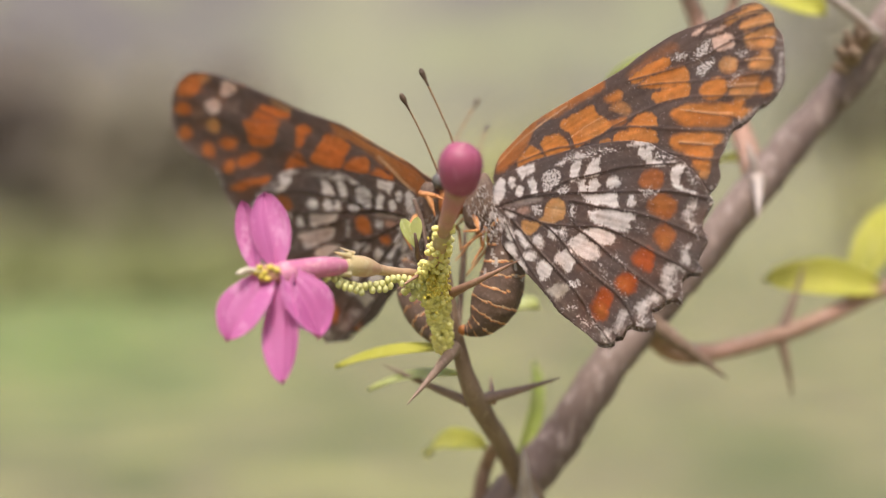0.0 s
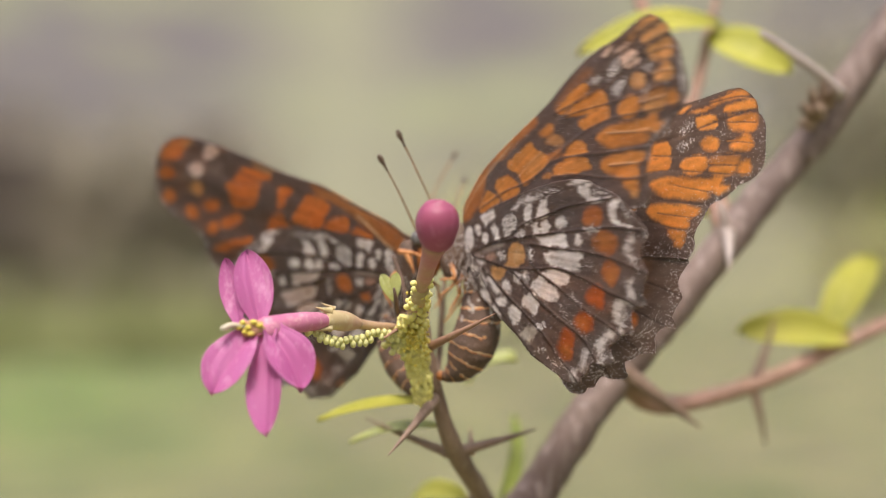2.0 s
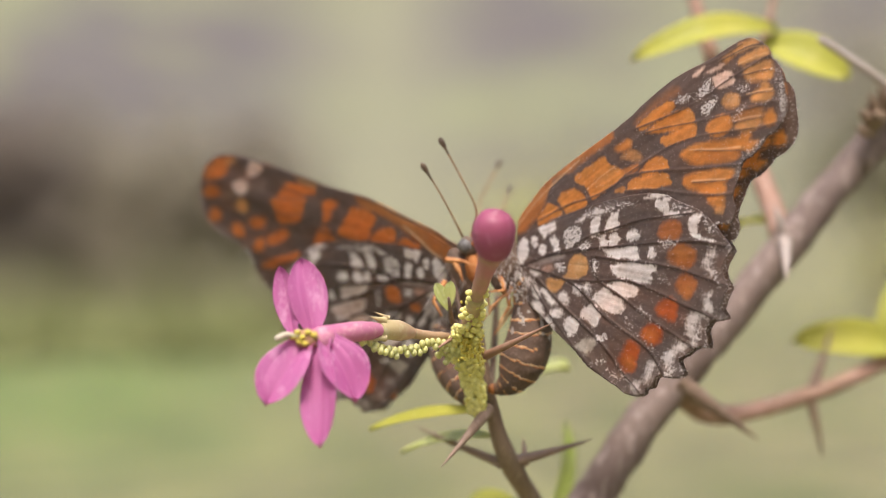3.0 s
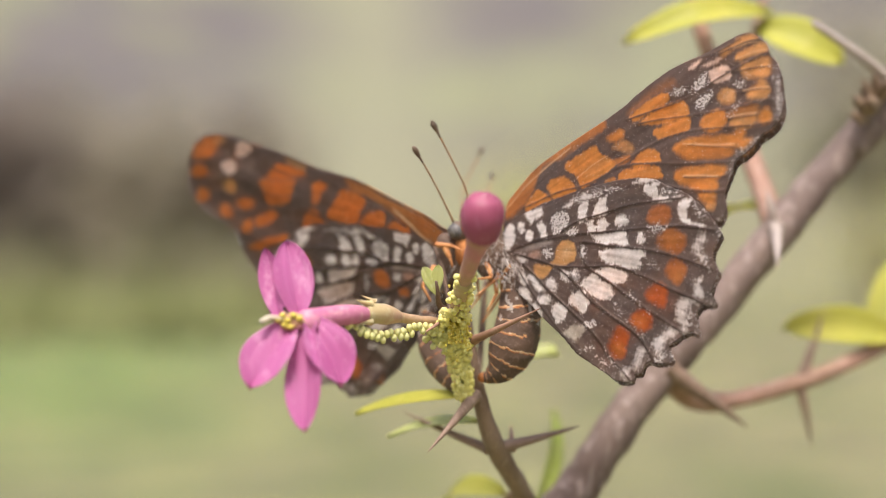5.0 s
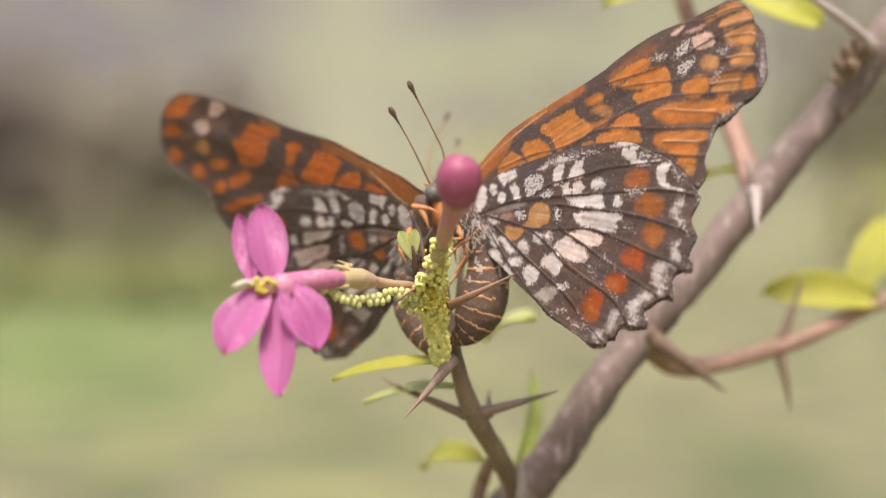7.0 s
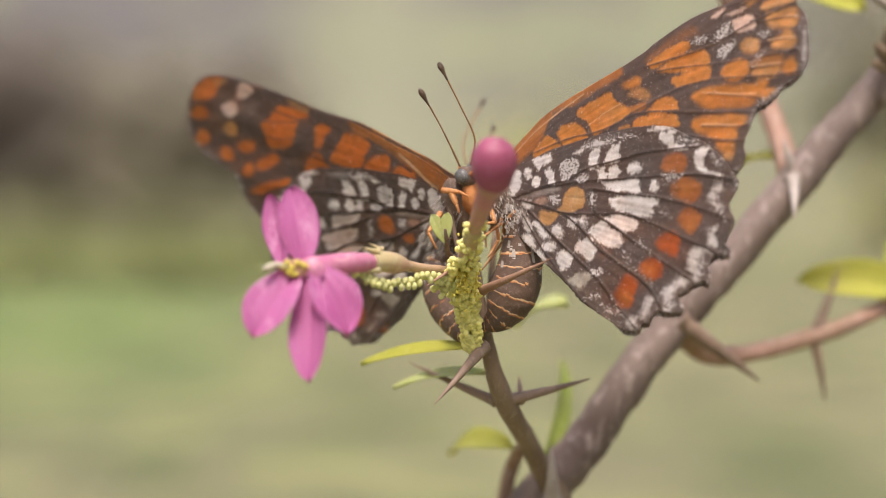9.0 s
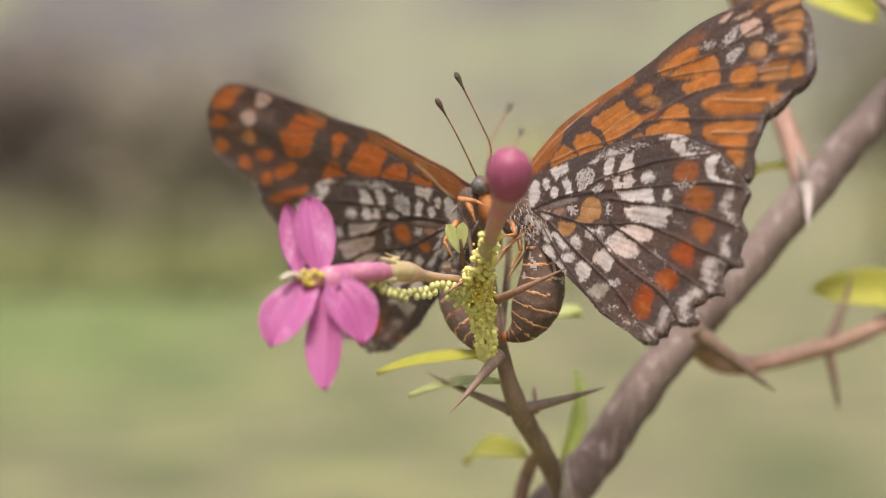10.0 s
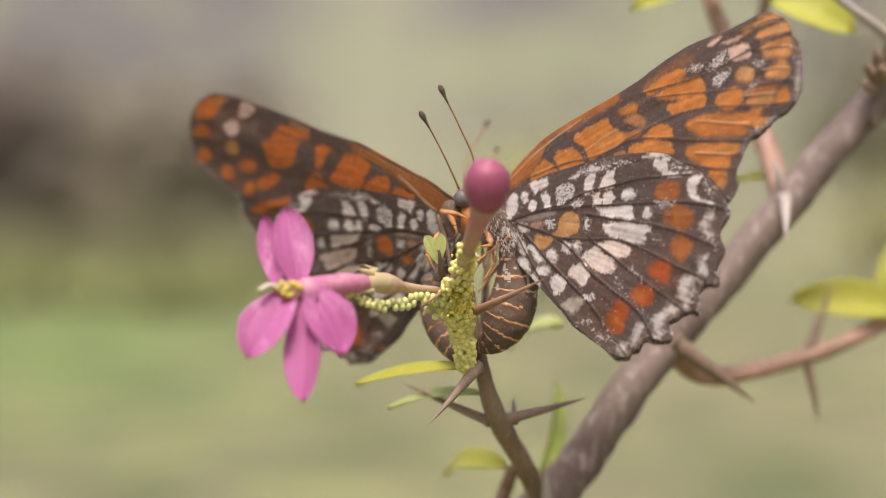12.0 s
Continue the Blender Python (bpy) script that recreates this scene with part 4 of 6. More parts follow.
def wing_mesh(name, edge, side, lift, under, over, ground, step=0.075):
    """A wing of two scaled skins and a rim. side: -1 the left wing, 1 the right one; lift: its distance from the middle plane."""
    poly = spline(np.array(edge).reshape(-1, 2), 5)
    lo, hi = poly.min(0) - step, poly.max(0) + step
    us, vs = np.arange(lo[0], hi[0], step), np.arange(lo[1], hi[1], step)
    gu, gv = np.meshgrid(us, vs, indexing="ij")
    cu, cv = gu[:-1, :-1] + step / 2, gv[:-1, :-1] + step / 2
    keep = inside(poly, cu, cv)
    used = np.zeros(gu.shape, bool)
    for a in (0, 1):
        for b in (0, 1):
            used[a:a + keep.shape[0], b:b + keep.shape[1]] |= keep
    index = np.full(gu.shape, -1)
    count = int(used.sum())
    index[used] = np.arange(count)
    u, v = gu[used], gv[used]
    if (under, len(u)) not in coats:
        coats[under, len(u)] = Paint(u, v, ground), Paint(u, v, "upper")
        under(coats[under, len(u)][0])
        over(coats[under, len(u)][1])
    below, above = (coat.copy() for coat in coats[under, len(u)])
    rim = np.full(count, 9.0)
    foot_u, foot_v = u.copy(), v.copy()
    for (a0, b0), (a1, b1) in zip(poly, np.roll(poly, -1, 0)):
        ea, eb = a1 - a0, b1 - b0
        t = np.clip(((u - a0) * ea + (v - b0) * eb) / (ea * ea + eb * eb + 1e-9), 0, 1)
        gap = np.hypot(u - a0 - ea * t, v - b0 - eb * t)
        closer = gap < rim
        foot_u[closer], foot_v[closer], rim[closer] = (a0 + ea * t)[closer], (b0 + eb * t)[closer], gap[closer]
    fringe = np.clip(1 - rim / 0.75, 0, 1) * np.clip(np.hypot(u, v) / 9 - 0.6, 0, 1)
    for coat in (below, above):
        coat.dust = np.maximum(coat.dust, fringe * np.clip(v / 6 - 0.35, 0, 1) * (0.15 + 0.1 * np.sin(u * 5 + v * 4)))
    hem = np.clip(1 - rim / 2.4, 0, 1) * np.clip(v / 8 - 0.3, 0, 1)
    above.dust = np.maximum(above.dust, hem * 0.2)
    reach = np.hypot(u, v)
    fan = np.arctan2(v + 3.0, u + 3.0)
    for coat in (below, above):
        rows = 1 + 0.05 * coat.wob + sum(a * np.sin(fan * f + reach * g + h) for a, f, g, h in
                                         ((0.07, 61, 0.5, 0.3), (0.07, 97, -0.8, 1.9), (0.06, 149, 1.1, 4.0), (0.05, 211, -0.4, 2.2)))
        coat.col *= rows[:, None]
    full = np.zeros(gu.shape, int)
    for a in (0, 1):
        for b in (0, 1):
            full[a:a + keep.shape[0], b:b + keep.shape[1]] += keep
    brink = full[used] < 4                      # the outermost scales follow the outline, slightly frayed
    fray = np.random.default_rng(7).uniform(-0.07, 0.07, count) * (0.2 + 0.8 * np.clip(v / 7, 0, 1))
    u, v = np.where(brink, foot_u + fray, u), np.where(brink, foot_v - fray, v)
    camber = 0.010 * reach * np.sin(u * 0.21 + v * 0.17) + 0.08 * np.sin(v * 1.3 - u * 0.35) * np.clip(reach / 14, 0, 1)
    x_out = side * (lift + 0.05 + below.ridge) - camber
    x_in = side * (lift - 0.03 + below.ridge * 0.5) - camber
    co = np.concatenate([np.stack([x_out, -v, u], 1), np.stack([x_in, -v, u], 1)]) * MM
    i, j = np.nonzero(keep)
    quad = np.stack([index[i, j], index[i + 1, j], index[i + 1, j + 1], index[i, j + 1]], 1)
    pad = np.pad(keep, 1)
    rims = []
    for di, dj, p, q in ((-1, 0, (0, 1), (0, 0)), (1, 0, (1, 0), (1, 1)), (0, -1, (0, 0), (1, 0)), (0, 1, (1, 1), (0, 1))):
        m = keep & ~pad[1 + di:1 + di + keep.shape[0], 1 + dj:1 + dj + keep.shape[1]]
        a, b = np.nonzero(m)
        first, second = index[a + p[0], b + p[1]], index[a + q[0], b + q[1]]
        rims.append(np.stack([first, second, second + count, first + count], 1))
    faces = np.concatenate([quad if side > 0 else quad[:, ::-1], (quad[:, ::-1] if side > 0 else quad) + count] + rims)
    me = bpy.data.meshes.new(name)
    me.from_pydata(co.tolist(), [], faces.tolist())
    me.polygons.foreach_set("use_smooth", np.ones(len(faces), bool))
    layer = me.color_attributes.new("pattern", "FLOAT_COLOR", "POINT")
    rgb = np.clip(np.concatenate([below.col, above.col]), 0, 1)
    layer.data.foreach_set("color", np.concatenate([rgb, np.ones((len(rgb), 1))], 1).astype(np.float32).ravel())
    loose = me.attributes.new("dust", "FLOAT", "POINT")
    loose.data.foreach_set("value", np.concatenate([below.dust, above.dust]).astype(np.float32))
    me.materials.append(WING)
    me.update()
    return me


FORE_MESH = {s: wing_mesh("forewing", FORE_EDGE, s, 0.07, fore_under, upper_fore, "dark") for s in (-1, 1)}
FORE_MESH_DARK = {s: wing_mesh("forewing", DARK_FORE_EDGE, s, 0.07, fore_under_dark, upper_fore, "dark") for s in (-1, 1)}
HIND_MESH_DARK = {s: wing_mesh("hindwing", HIND_EDGE, s, 0.24, hind_under_dark, upper_hind, "dark") for s in (-1, 1)}


# the off hindwing, its inner margin folded against the body
FOLDED_EDGE = [(max(u, 0.15), v) for u, v in HIND_EDGE]
HIND_PAIR = {-1: wing_mesh("hindwing", HIND_EDGE, -1, 0.24, hind_under, upper_hind, "dark"), 1: wing_mesh("hindwing", FOLDED_EDGE, 1, 0.24, hind_under, upper_hind, "dark")}


def wing_pose(side, angle, sweep=0.0, tuck=0.0, aside=0.0):
    """A wing opened by that many degrees about the hinge; sweep: turned forward in its own plane; tuck, aside: drawn in and set aside, in millimetres."""
    hinge = -2.7 * MM if side < 0 else 0.0
    return pose(0, 0, hinge, 0, side * angle, 0) @ pose((side * 0.12 + aside) * MM, tuck * 0.3 * MM, -tuck * MM - hinge, sweep, 0, 0)


def butterfly(label, fore_mesh, hind_mesh, head_at, abdomen, antennae, legs):
    """A resting butterfly: x to its right, y to its head, z to its back; the wings' hinge at its origin."""
    bf = new("butterfly")
    bf.empty_display_size = 0.003
    tagged(bf, label, "butterfly", "butterflies on the twig")

    def piece(name, bm, material, parent=bf, text=""):
        return part(name, bm, material, parent, text)

    wings = {}
    for s, word in ((-1, "left"), (1, "right")):
        for kind, mesh in (("forewing", fore_mesh[s]), ("hindwing", hind_mesh[s])):
            ob = new(kind, mesh)
            ob.parent = bf
            tagged(ob, "orange and brown forewing with pale tip" if kind == "forewing" else "dark hindwing with white blocks and red-orange spots")
            wings[kind, s] = ob

    turn = Matrix.Rotation(radians(38), 3, "X")
    piece("thorax", ball((0, 1.2, -2.0), (1.05, 2.4, 1.4), turn, 20, 14, rough=0.12), FUR)
    bm = ball((0, 2.6, -2.9), (0.95, 1.5, 0.9), turn, 14, 10, rough=0.15)
    piece("breast", bm, RUST, bf, "rusty orange underside of the thorax")
    # pale tufts over the wing roots
    for s in (-1, 1):
        bm = bmesh.new()
        rnd = random.Random(5 + s)
        for _ in range(190):
            a = Vector((s * (0.75 + rnd.uniform(0, 0.25)), rnd.uniform(-2.6, 1.6), rnd.uniform(-2.9, -0.4)))
            b = a + Vector((s * rnd.uniform(0.1, 0.4), -rnd.uniform(0.3, 0.6), rnd.uniform(-0.2, 0.25)))
            tube([(*a, 0.035), (*a.lerp(b, 0.5), 0.03), (*b, 0.01)], 4, 1, bm=bm)
        piece("hair_tuft", bm, PALE_FUR, bf, "pale grey hairs")
    hx, hy, hz = head_at
    head = piece("head", ball(head_at, (0.85, 0.8, 0.85), None, 16, 12, rough=0.1), FUR)
    for s in (-1, 1):
        piece("eye", ball((hx + s * 0.58, hy + 0.1, hz + 0.05), (0.42, 0.6, 0.64), None, 16, 12), EYE_M, head, "grey speckled eye")
        piece("palp", tube([(hx + s * 0.25, hy + 0.5, hz - 0.4, 0.22), (hx + s * 0.3, hy + 1.0, hz - 0.7, 0.2), (hx + s * 0.3, hy + 1.4, hz - 0.9, 0.05)], 8, 3, 0.2), RUST, head)

    # abdomen, curled down, with a pale ring on each segment
    run = abdomen
    seg, per = 40, 22
    bm = tube(run, seg, per, 0.05, 0.7)
    bm.faces.ensure_lookup_table()
    for k, f in enumerate(bm.faces):
        ring, at = divmod(k, seg)
        wave = 1.1 * noise.noise(Vector((at * 0.55, ring * 0.12, 3.0))) + 0.5 * noise.noise(Vector((at * 1.9, ring * 0.4, 9.0)))
        phase = (ring + wave * 1.6 + 2.5 * math.cos(2 * math.pi * at / seg)) % 14
        broken = noise.noise(Vector((at * 0.35, ring // 14 * 3.7, 5.0)))
        f.material_index = 0 if ring < 14 or broken < -0.32 else 1 if phase < 1.1 else 2 if phase < 2.0 else 0
        if ring < 62 and noise.noise(Vector((at * 0.5, ring * 0.16, 1.0))) + 0.5 * noise.noise(Vector((at * 1.7, ring * 0.6, 7.0))) > 0.1 + ring * 0.004:
            f.material_index = 3
    piece("abdomen", bm, [ABDOMEN, BAND, RUST, PALE_FUR], bf, "dark abdomen ringed with tan and orange, curled down")
    piece("abdomen_tip", ball(abdomen[-1][:3], (0.4, 0.42, 0.42), None, 12, 8, rough=0.1), RUST, bf, "rusty tip laying eggs")

    for rows in antennae:
        shaft = piece("antenna", tube(rows, 8, 8, 0.25, 0.12), RUSTY_ANTENNA, bf, "thin rusty antenna with a dark club")
        a, b = Vector(rows[-2][:3]), Vector(rows[-1][:3])
        d = (b - a).normalized()
        club = [(*(b + d * t), r) for t, r in ((-0.6, 0.075), (-0.1, 0.12), (0.25, 0.2), (0.55, 0.23), (0.85, 0.14), (0.93, 0.03))]
        piece("club", tube(club, 10, 4, 0.1, 0.3), ANTENNA, shaft, "dark club")

    for hip, knee, foot in legs:
        h, k, f = Vector(hip), Vector(knee), Vector(foot)
        leg = piece("leg", tube([(*h, 0.24), (*h.lerp(k, 0.5), 0.22), (*k, 0.15)], 8, 3, 0.1), LEG)
        piece("shin", tube([(*k, 0.14), (*k.lerp(f, 0.5), 0.1), (*f, 0.05)], 8, 3, 0.15, 0.3), LEG, leg)
    return bf, wings


near_bf, near_wings = butterfly(
    "orange, brown and white checkered butterfly laying eggs, wings flicking open", FORE_MESH, HIND_PAIR, (0.9, 4.4, -2.4),
    [(0.4, 0.3, -1.9, 0.9), (0.82, -1.76, -1.88, 1.06), (1.31, -3.44, -3.25, 1.59), (1.52, -4.63, -4.56, 1.82), (1.49, -5.63, -6.13, 1.85), (1.25, -6.25, -7.64, 1.28), (0.85, -6.27, -8.64, 0.66), (0.53, -6.06, -9.08, 0.35)],
    ([(1.2, 5.0, -2.6, 0.09), (2.4, 6.2, -3.1, 0.08), (3.79, 8.55, -3.24, 0.07), (5.98, 11.29, -2.84, 0.07), (8.69, 14.21, -0.96, 0.08)],
     [(1.5, 4.9, -2.3, 0.09), (3.54, 6.0, -2.45, 0.08), (5.7, 8.3, -2.04, 0.07), (8.03, 10.58, -2.02, 0.07), (9.64, 12.16, -1.77, 0.08)]),
    (((0.1, 0.4, -2.1), (0.05, -1.12, -2.77), (-1.57, -1.78, -4.66)), ((0.25, 0.9, -2.2), (0.16, -1.97, -3.81), (-0.3, -2.7, -5.2)), ((-0.4, 1.0, -2.5), (-1.07, -1.37, -2.81), (-1.4, -0.6, -3.9)),
     ((0.9, 2.0, -2.6), (1.6, 2.2, -4.2), (0.6, 1.2, -6.2)), ((0.9, 0.6, -2.6), (1.9, 0.3, -4.4), (0.6, -0.9, -6.6)), ((0.9, -0.6, -2.6), (2.0, -1.2, -4.2), (0.9, -2.4, -6.6))))
far_bf, far_wings = butterfly(
    "orange, brown and white checkered butterfly resting with closed wings", FORE_MESH_DARK, HIND_MESH_DARK, (0.15, 3.9, -1.65),
    [(-0.6, 0.4, -1.8, 1.0), (-1.3, -2.2, -2.05, 1.3), (-0.86, -4.4, -2.51, 1.66), (0.4, -5.53, -4.03, 1.74), (1.23, -6.1, -5.71, 1.59), (1.95, -6.43, -7.31, 1.08), (2.63, -6.34, -8.45, 0.5)],
    ([(0.5, 4.5, -1.0, 0.09), (1.07, 6.05, 0.53, 0.07), (1.57, 7.38, 2.01, 0.065), (2.05, 8.4, 3.2, 0.075)],
     [(-0.2, 4.8, -1.5, 0.09), (-0.52, 6.68, -0.71, 0.07), (-0.11, 8.36, 1.05, 0.065), (0.45, 10.3, 3.4, 0.075)]),
    (((1.4, 2.4, -0.8), (1.09, 3.0, -2.11), (1.2, 3.2, -2.97)), ((1.2, 2.6, -1.5), (1.46, 2.14, -2.46), (1.5, 1.67, -2.98)), ((1.3, 0.6, -1.4), (3.2, -0.35, -2.01), (3.12, -1.13, -3.2)),
     ((-0.9, 2.0, -2.4), (-1.2, 2.4, -3.8), (-0.4, 1.6, -5.0)), ((-0.9, 0.6, -2.4), (-1.5, 0.3, -4.0), (-0.4, -0.5, -5.4)), ((-0.9, -0.6, -2.4), (-1.5, -1.4, -3.8), (0.2, -2.2, -5.4))))

# ---- the thorny shrub ----
shrub = thing("thorny_shrub", (-24, 16, -620), "thorny shrub with grey-brown branches, pink flower and yellow-green leaves", "shrub")

part("main_branch", tube([(-24, 16, -622, 7.5), (-32, 18, -480, 6.2), (-20, 14, -300, 5.0), (-22, 16, -140, 3.6), (-5, 16, -44, 1.95),
     (6.8, 16, -24.32, 1.97),
     (10.2, 16, -20.13, 1.92),
     (12.31, 16, -17.57, 1.87),
     (15.56, 16, -12.65, 1.82),
     (20.23, 17, -6.89, 1.79),
     (26.18, 18, -0.45, 1.65),
     (32.41, 19, 6.84, 1.71),
     (37.21, 20, 12.22, 1.57),
     (40.86, 20, 16.53, 1.72), (60, 22, 43, 1.5), (78, 26, 74, 1.3), (88, 28, 112, 0.8)], 18, 7, 0.16, 1.6), BARK, shrub, "grey-brown branch with a ridged bark")
part("twig", tube([(10.0, 15, -22.67, 1.02), (8.3, 13, -20.07, 0.9), (6.6, 9, -16.52, 0.8), (4.57, 4, -12.82, 0.85), (3.48, 2, -9.44, 0.62), (2.72, 1.5, -5.89, 0.48), (2.19, 1, -2.58, 0.48), (1.95, 0, 0.04, 0.43)], 12, 5, 0.14, 1.2), TWIG_BARK, shrub, "brown twig")
part("twig", tube([(4.9, 18, -24.43, 0.7), (5.3, 18, -21.93, 0.65), (6, 17, -19.29, 0.6), (6.63, 10, -16.65, 0.42)], 12, 5, 0.14, 1.2), PALE_TWIG, shrub, "pale twig")
part("twig", tube([(20.14, 17, -6.65, 1.49), (22.51, 20, -9.68, 1.17), (26.53, 22, -10.54, 0.87), (33.8, 24, -8.97, 0.83), (37.61, 25, -7.72, 0.79), (41.75, 27, -6.12, 0.8), (47.61, 30, -4.02, 0.71), (54.12, 33, -1.61, 0.55)], 12, 5, 0.14, 1.2), PALE_TWIG, shrub, "pink-grey side twig")
part("twig", tube([(30.6, 19, 5.59, 1.11), (30.24, 22, 9.05, 1.03), (29.26, 24, 12.83, 0.99), (28.24, 26, 16.45, 0.95), (26.95, 27, 20.82, 0.85), (25.63, 28, 25.25, 0.75), (24.35, 29, 30.82, 0.59), (23.42, 30, 36.47, 0.38)], 12, 5, 0.14, 1.2), PALE_TWIG, shrub, "pink-grey side twig")
part("twig", tube([(28.14, 26, 16.55, 0.69), (29.61, 27, 19.76, 0.59), (30.67, 28, 23.11, 0.54), (31.74, 29, 27.05, 0.43), (33.21, 30, 32.12, 0.27)], 12, 5, 0.14, 1.2), PALE_TWIG, shrub, "thin side twig")
part("twig", tube([(28.89, 24, 13.61, 0.52), (27.36, 25, 15.81, 0.47), (25.97, 26, 17.24, 0.37), (24.91, 26, 17.61, 0.26)], 12, 5, 0.14, 1.2), PALE_TWIG, shrub, "short side shoot")
part("shoot", tube([(3.05, 4, -7.58, 0.31), (3.55, 6, -3.6, 0.27), (3.86, 7, 0.05, 0.23), (4.07, 8, 1.9, 0.09)], 8, 5, 0.14, 1.2), TWIG_BARK, shrub, "thin dark shoot behind the eggs")
part("thorn", thorn((2.33, -0.5, -4.1), (7.67, -7, -1.35), 0.39), RED_THORN, shrub)
part("thorn", thorn((1.0, -2.6, -1.87), (-1.5, -5.2, -3.45), 0.22), RED_THORN, shrub)
part("thorn", thorn((2.8, 1, -8.35), (-0.92, -4, -12.28), 0.48), THORN, shrub)
part("thorn", thorn((4.48, 4, -12.87), (11.67, 6, -11.21), 0.49), THORN, shrub)
part("thorn", thorn((3.95, 4, -12.87), (-3.17, 9, -10.13), 0.4), THORN, shrub)
part("thorn", thorn((33.8, 24, -9.02), (36.6, 26, -2.49), 0.57), THORN, shrub)
part("thorn", thorn((33.8, 24, -9.02), (35.14, 25, -15.18), 0.52), THORN, shrub)
part("thorn", thorn((20.23, 16, -7.09), (27.78, 18, -12.64), 0.84), THORN, shrub)
part("thorn", thorn((30.3, 17, 5.26), (29.73, 14, 1.7), 0.58), PALE_THORN, shrub)
part("thorn", thorn((30.38, 18, 5.8), (29.46, 17, 8.88), 0.55), PALE_THORN, shrub)
part("thorn", thorn((8.98, 12, -22.16), (8.65, 10, -17.26), 0.72), PALE_THORN, shrub)
part("thorn", thorn((5.92, 5, -13.06), (5.93, 8, -11.16), 0.27), PALE_TWIG, shrub)
part("thorn", tube([(41.56, 18, 18.05, 0.6), (38.73, 16, 19.93, 0.44), (35.98, 15, 21.61, 0.39), (33.56, 14, 22.97, 0.29), (33.07, 14, 23.27, 0.05)], 10, 5, 0.1, 1.0), PALE_THORN, shrub, "long bleached thorn")
for root, tip, thick in (((38.9, 17.5, 15.6), (37.2, 15.8, 17.0), 0.62), ((39.2, 17.5, 16.0), (38.0, 15.5, 18.4), 0.6), ((39.8, 17.8, 16.6), (39.0, 15.6, 18.9), 0.6),
                         ((38.7, 17.6, 15.0), (36.9, 16.2, 15.4), 0.5), ((39.4, 17.2, 16.0), (38.3, 15.2, 16.6), 0.66), ((40.2, 17.6, 16.9), (40.0, 15.4, 18.2), 0.5)):
    part("bud_scale", tube([(*root, thick * 0.8), (*Vector(root).lerp(Vector(tip), 0.4), thick), (*Vector(root).lerp(Vector(tip), 0.75), thick * 0.7), (*tip, thick * 0.15)], 9, 3, 0.35, 0.5), TWIG_BARK, shrub, "dark dry bud scale")
part("leaf", blade((2.36, 1, -8.44), (-6.99, 8, -10.33), 1.82, (0.15, -0.6, 0.75), cup=0.12, arch=0.05), LEAF, shrub, "narrow yellow-green leaf")
part("leaf", blade((3.2, 4, -10.7), (-4.4, 9.5, -12.4), 2.0, (0.05, -0.45, 0.9), cup=0.1, arch=0.06), PALE_LEAF, shrub, "pale green leaf")
part("leaf", blade((5.87, 14, -17.99), (0.59, 28, -20.59), 2.71, (0.1, -0.9, 0.4)), LEAF, shrub, "yellow-green leaf")
part("leaf", blade((7.68, 16, -21.61), (10.92, 30, -11.63), 1.8, (0.5, -0.8, 0.2)), DULL_LEAF, shrub, "olive green leaf")
part("leaf", blade((10.63, 16, -5.86), (6.31, 24, -8.29), 3.04, (0.1, -0.7, 0.7)), PALE_LEAF, shrub, "pale green leaf")
part("leaf", blade((25.28, 26, 17.51), (18, 27, 14.86), 2.01, (0.1, -0.75, 0.6), arch=0.12), DULL_LEAF, shrub, "olive green leaf")
part("leaf", blade((32.6, 28, 26.4), (17.7, 25, 23.2), 3.1, (0.1, -0.8, 0.55), arch=0.15), LEAF, shrub, "yellow-green leaf")
part("leaf", blade((31.0, 28, 25.2), (38.9, 26, 21.3), 4.4, (0.1, -0.9, 0.35), arch=0.1), LEAF, shrub, "yellow-green leaf")
part("leaf", blade((44.5, 28, -5.0), (32.6, 26, -4.0), 4.0, (0.1, -0.88, 0.45), arch=0.12), LEAF, shrub, "yellow-green leaf")
part("leaf", blade((43.2, 33, -5.2), (50.5, 40, 3.2), 4.4, (-0.3, -0.8, 0.4)), LEAF, shrub, "yellow-green leaf")
part("leaf", blade((30.23, 21, 7.2), (26.41, 30, 5.76), 3.15, (0.1, -0.6, 0.8)), LEAF, shrub, "yellow-green leaf")
part("leaflet", blade((-0.13, -3.6, -0.38), (-1.17, -4.4, 1.8), 1.12, (0.2, -0.8, 0.55), belly=0.62, blunt=0.5, thick=0.08, cup=0.06, arch=0.03), PALE_LEAF, shrub, "small pale two-lobed leaflet")
part("leaflet", blade((-0.13, -3.6, -0.38), (0.08, -4.2, 1.97), 0.95, (-0.1, -0.8, 0.55), belly=0.62, blunt=0.5, thick=0.08, cup=0.06, arch=0.03), PALE_LEAF, shrub, "small pale two-lobed leaflet")
part("stipule", tube([(-0.26, 2, 3.48, 0.18), (0.26, 1.5, 2.02, 0.22), (0.61, 1, 0.48, 0.17), (0.96, 0.5, -1.7, 0.17)], 8, 5, 0.14, 1.2), FUR, shrub, "dark dry stipule")
part("stipule", tube([(-0.13, -4.6, 0.71, 0.1), (0, -4.2, -0.17, 0.17), (0.13, -2.5, -1.15, 0.25), (0.95, -0.5, -1.6, 0.17)], 8, 5, 0.14, 1.2), FUR, shrub, "dark dry stipule")

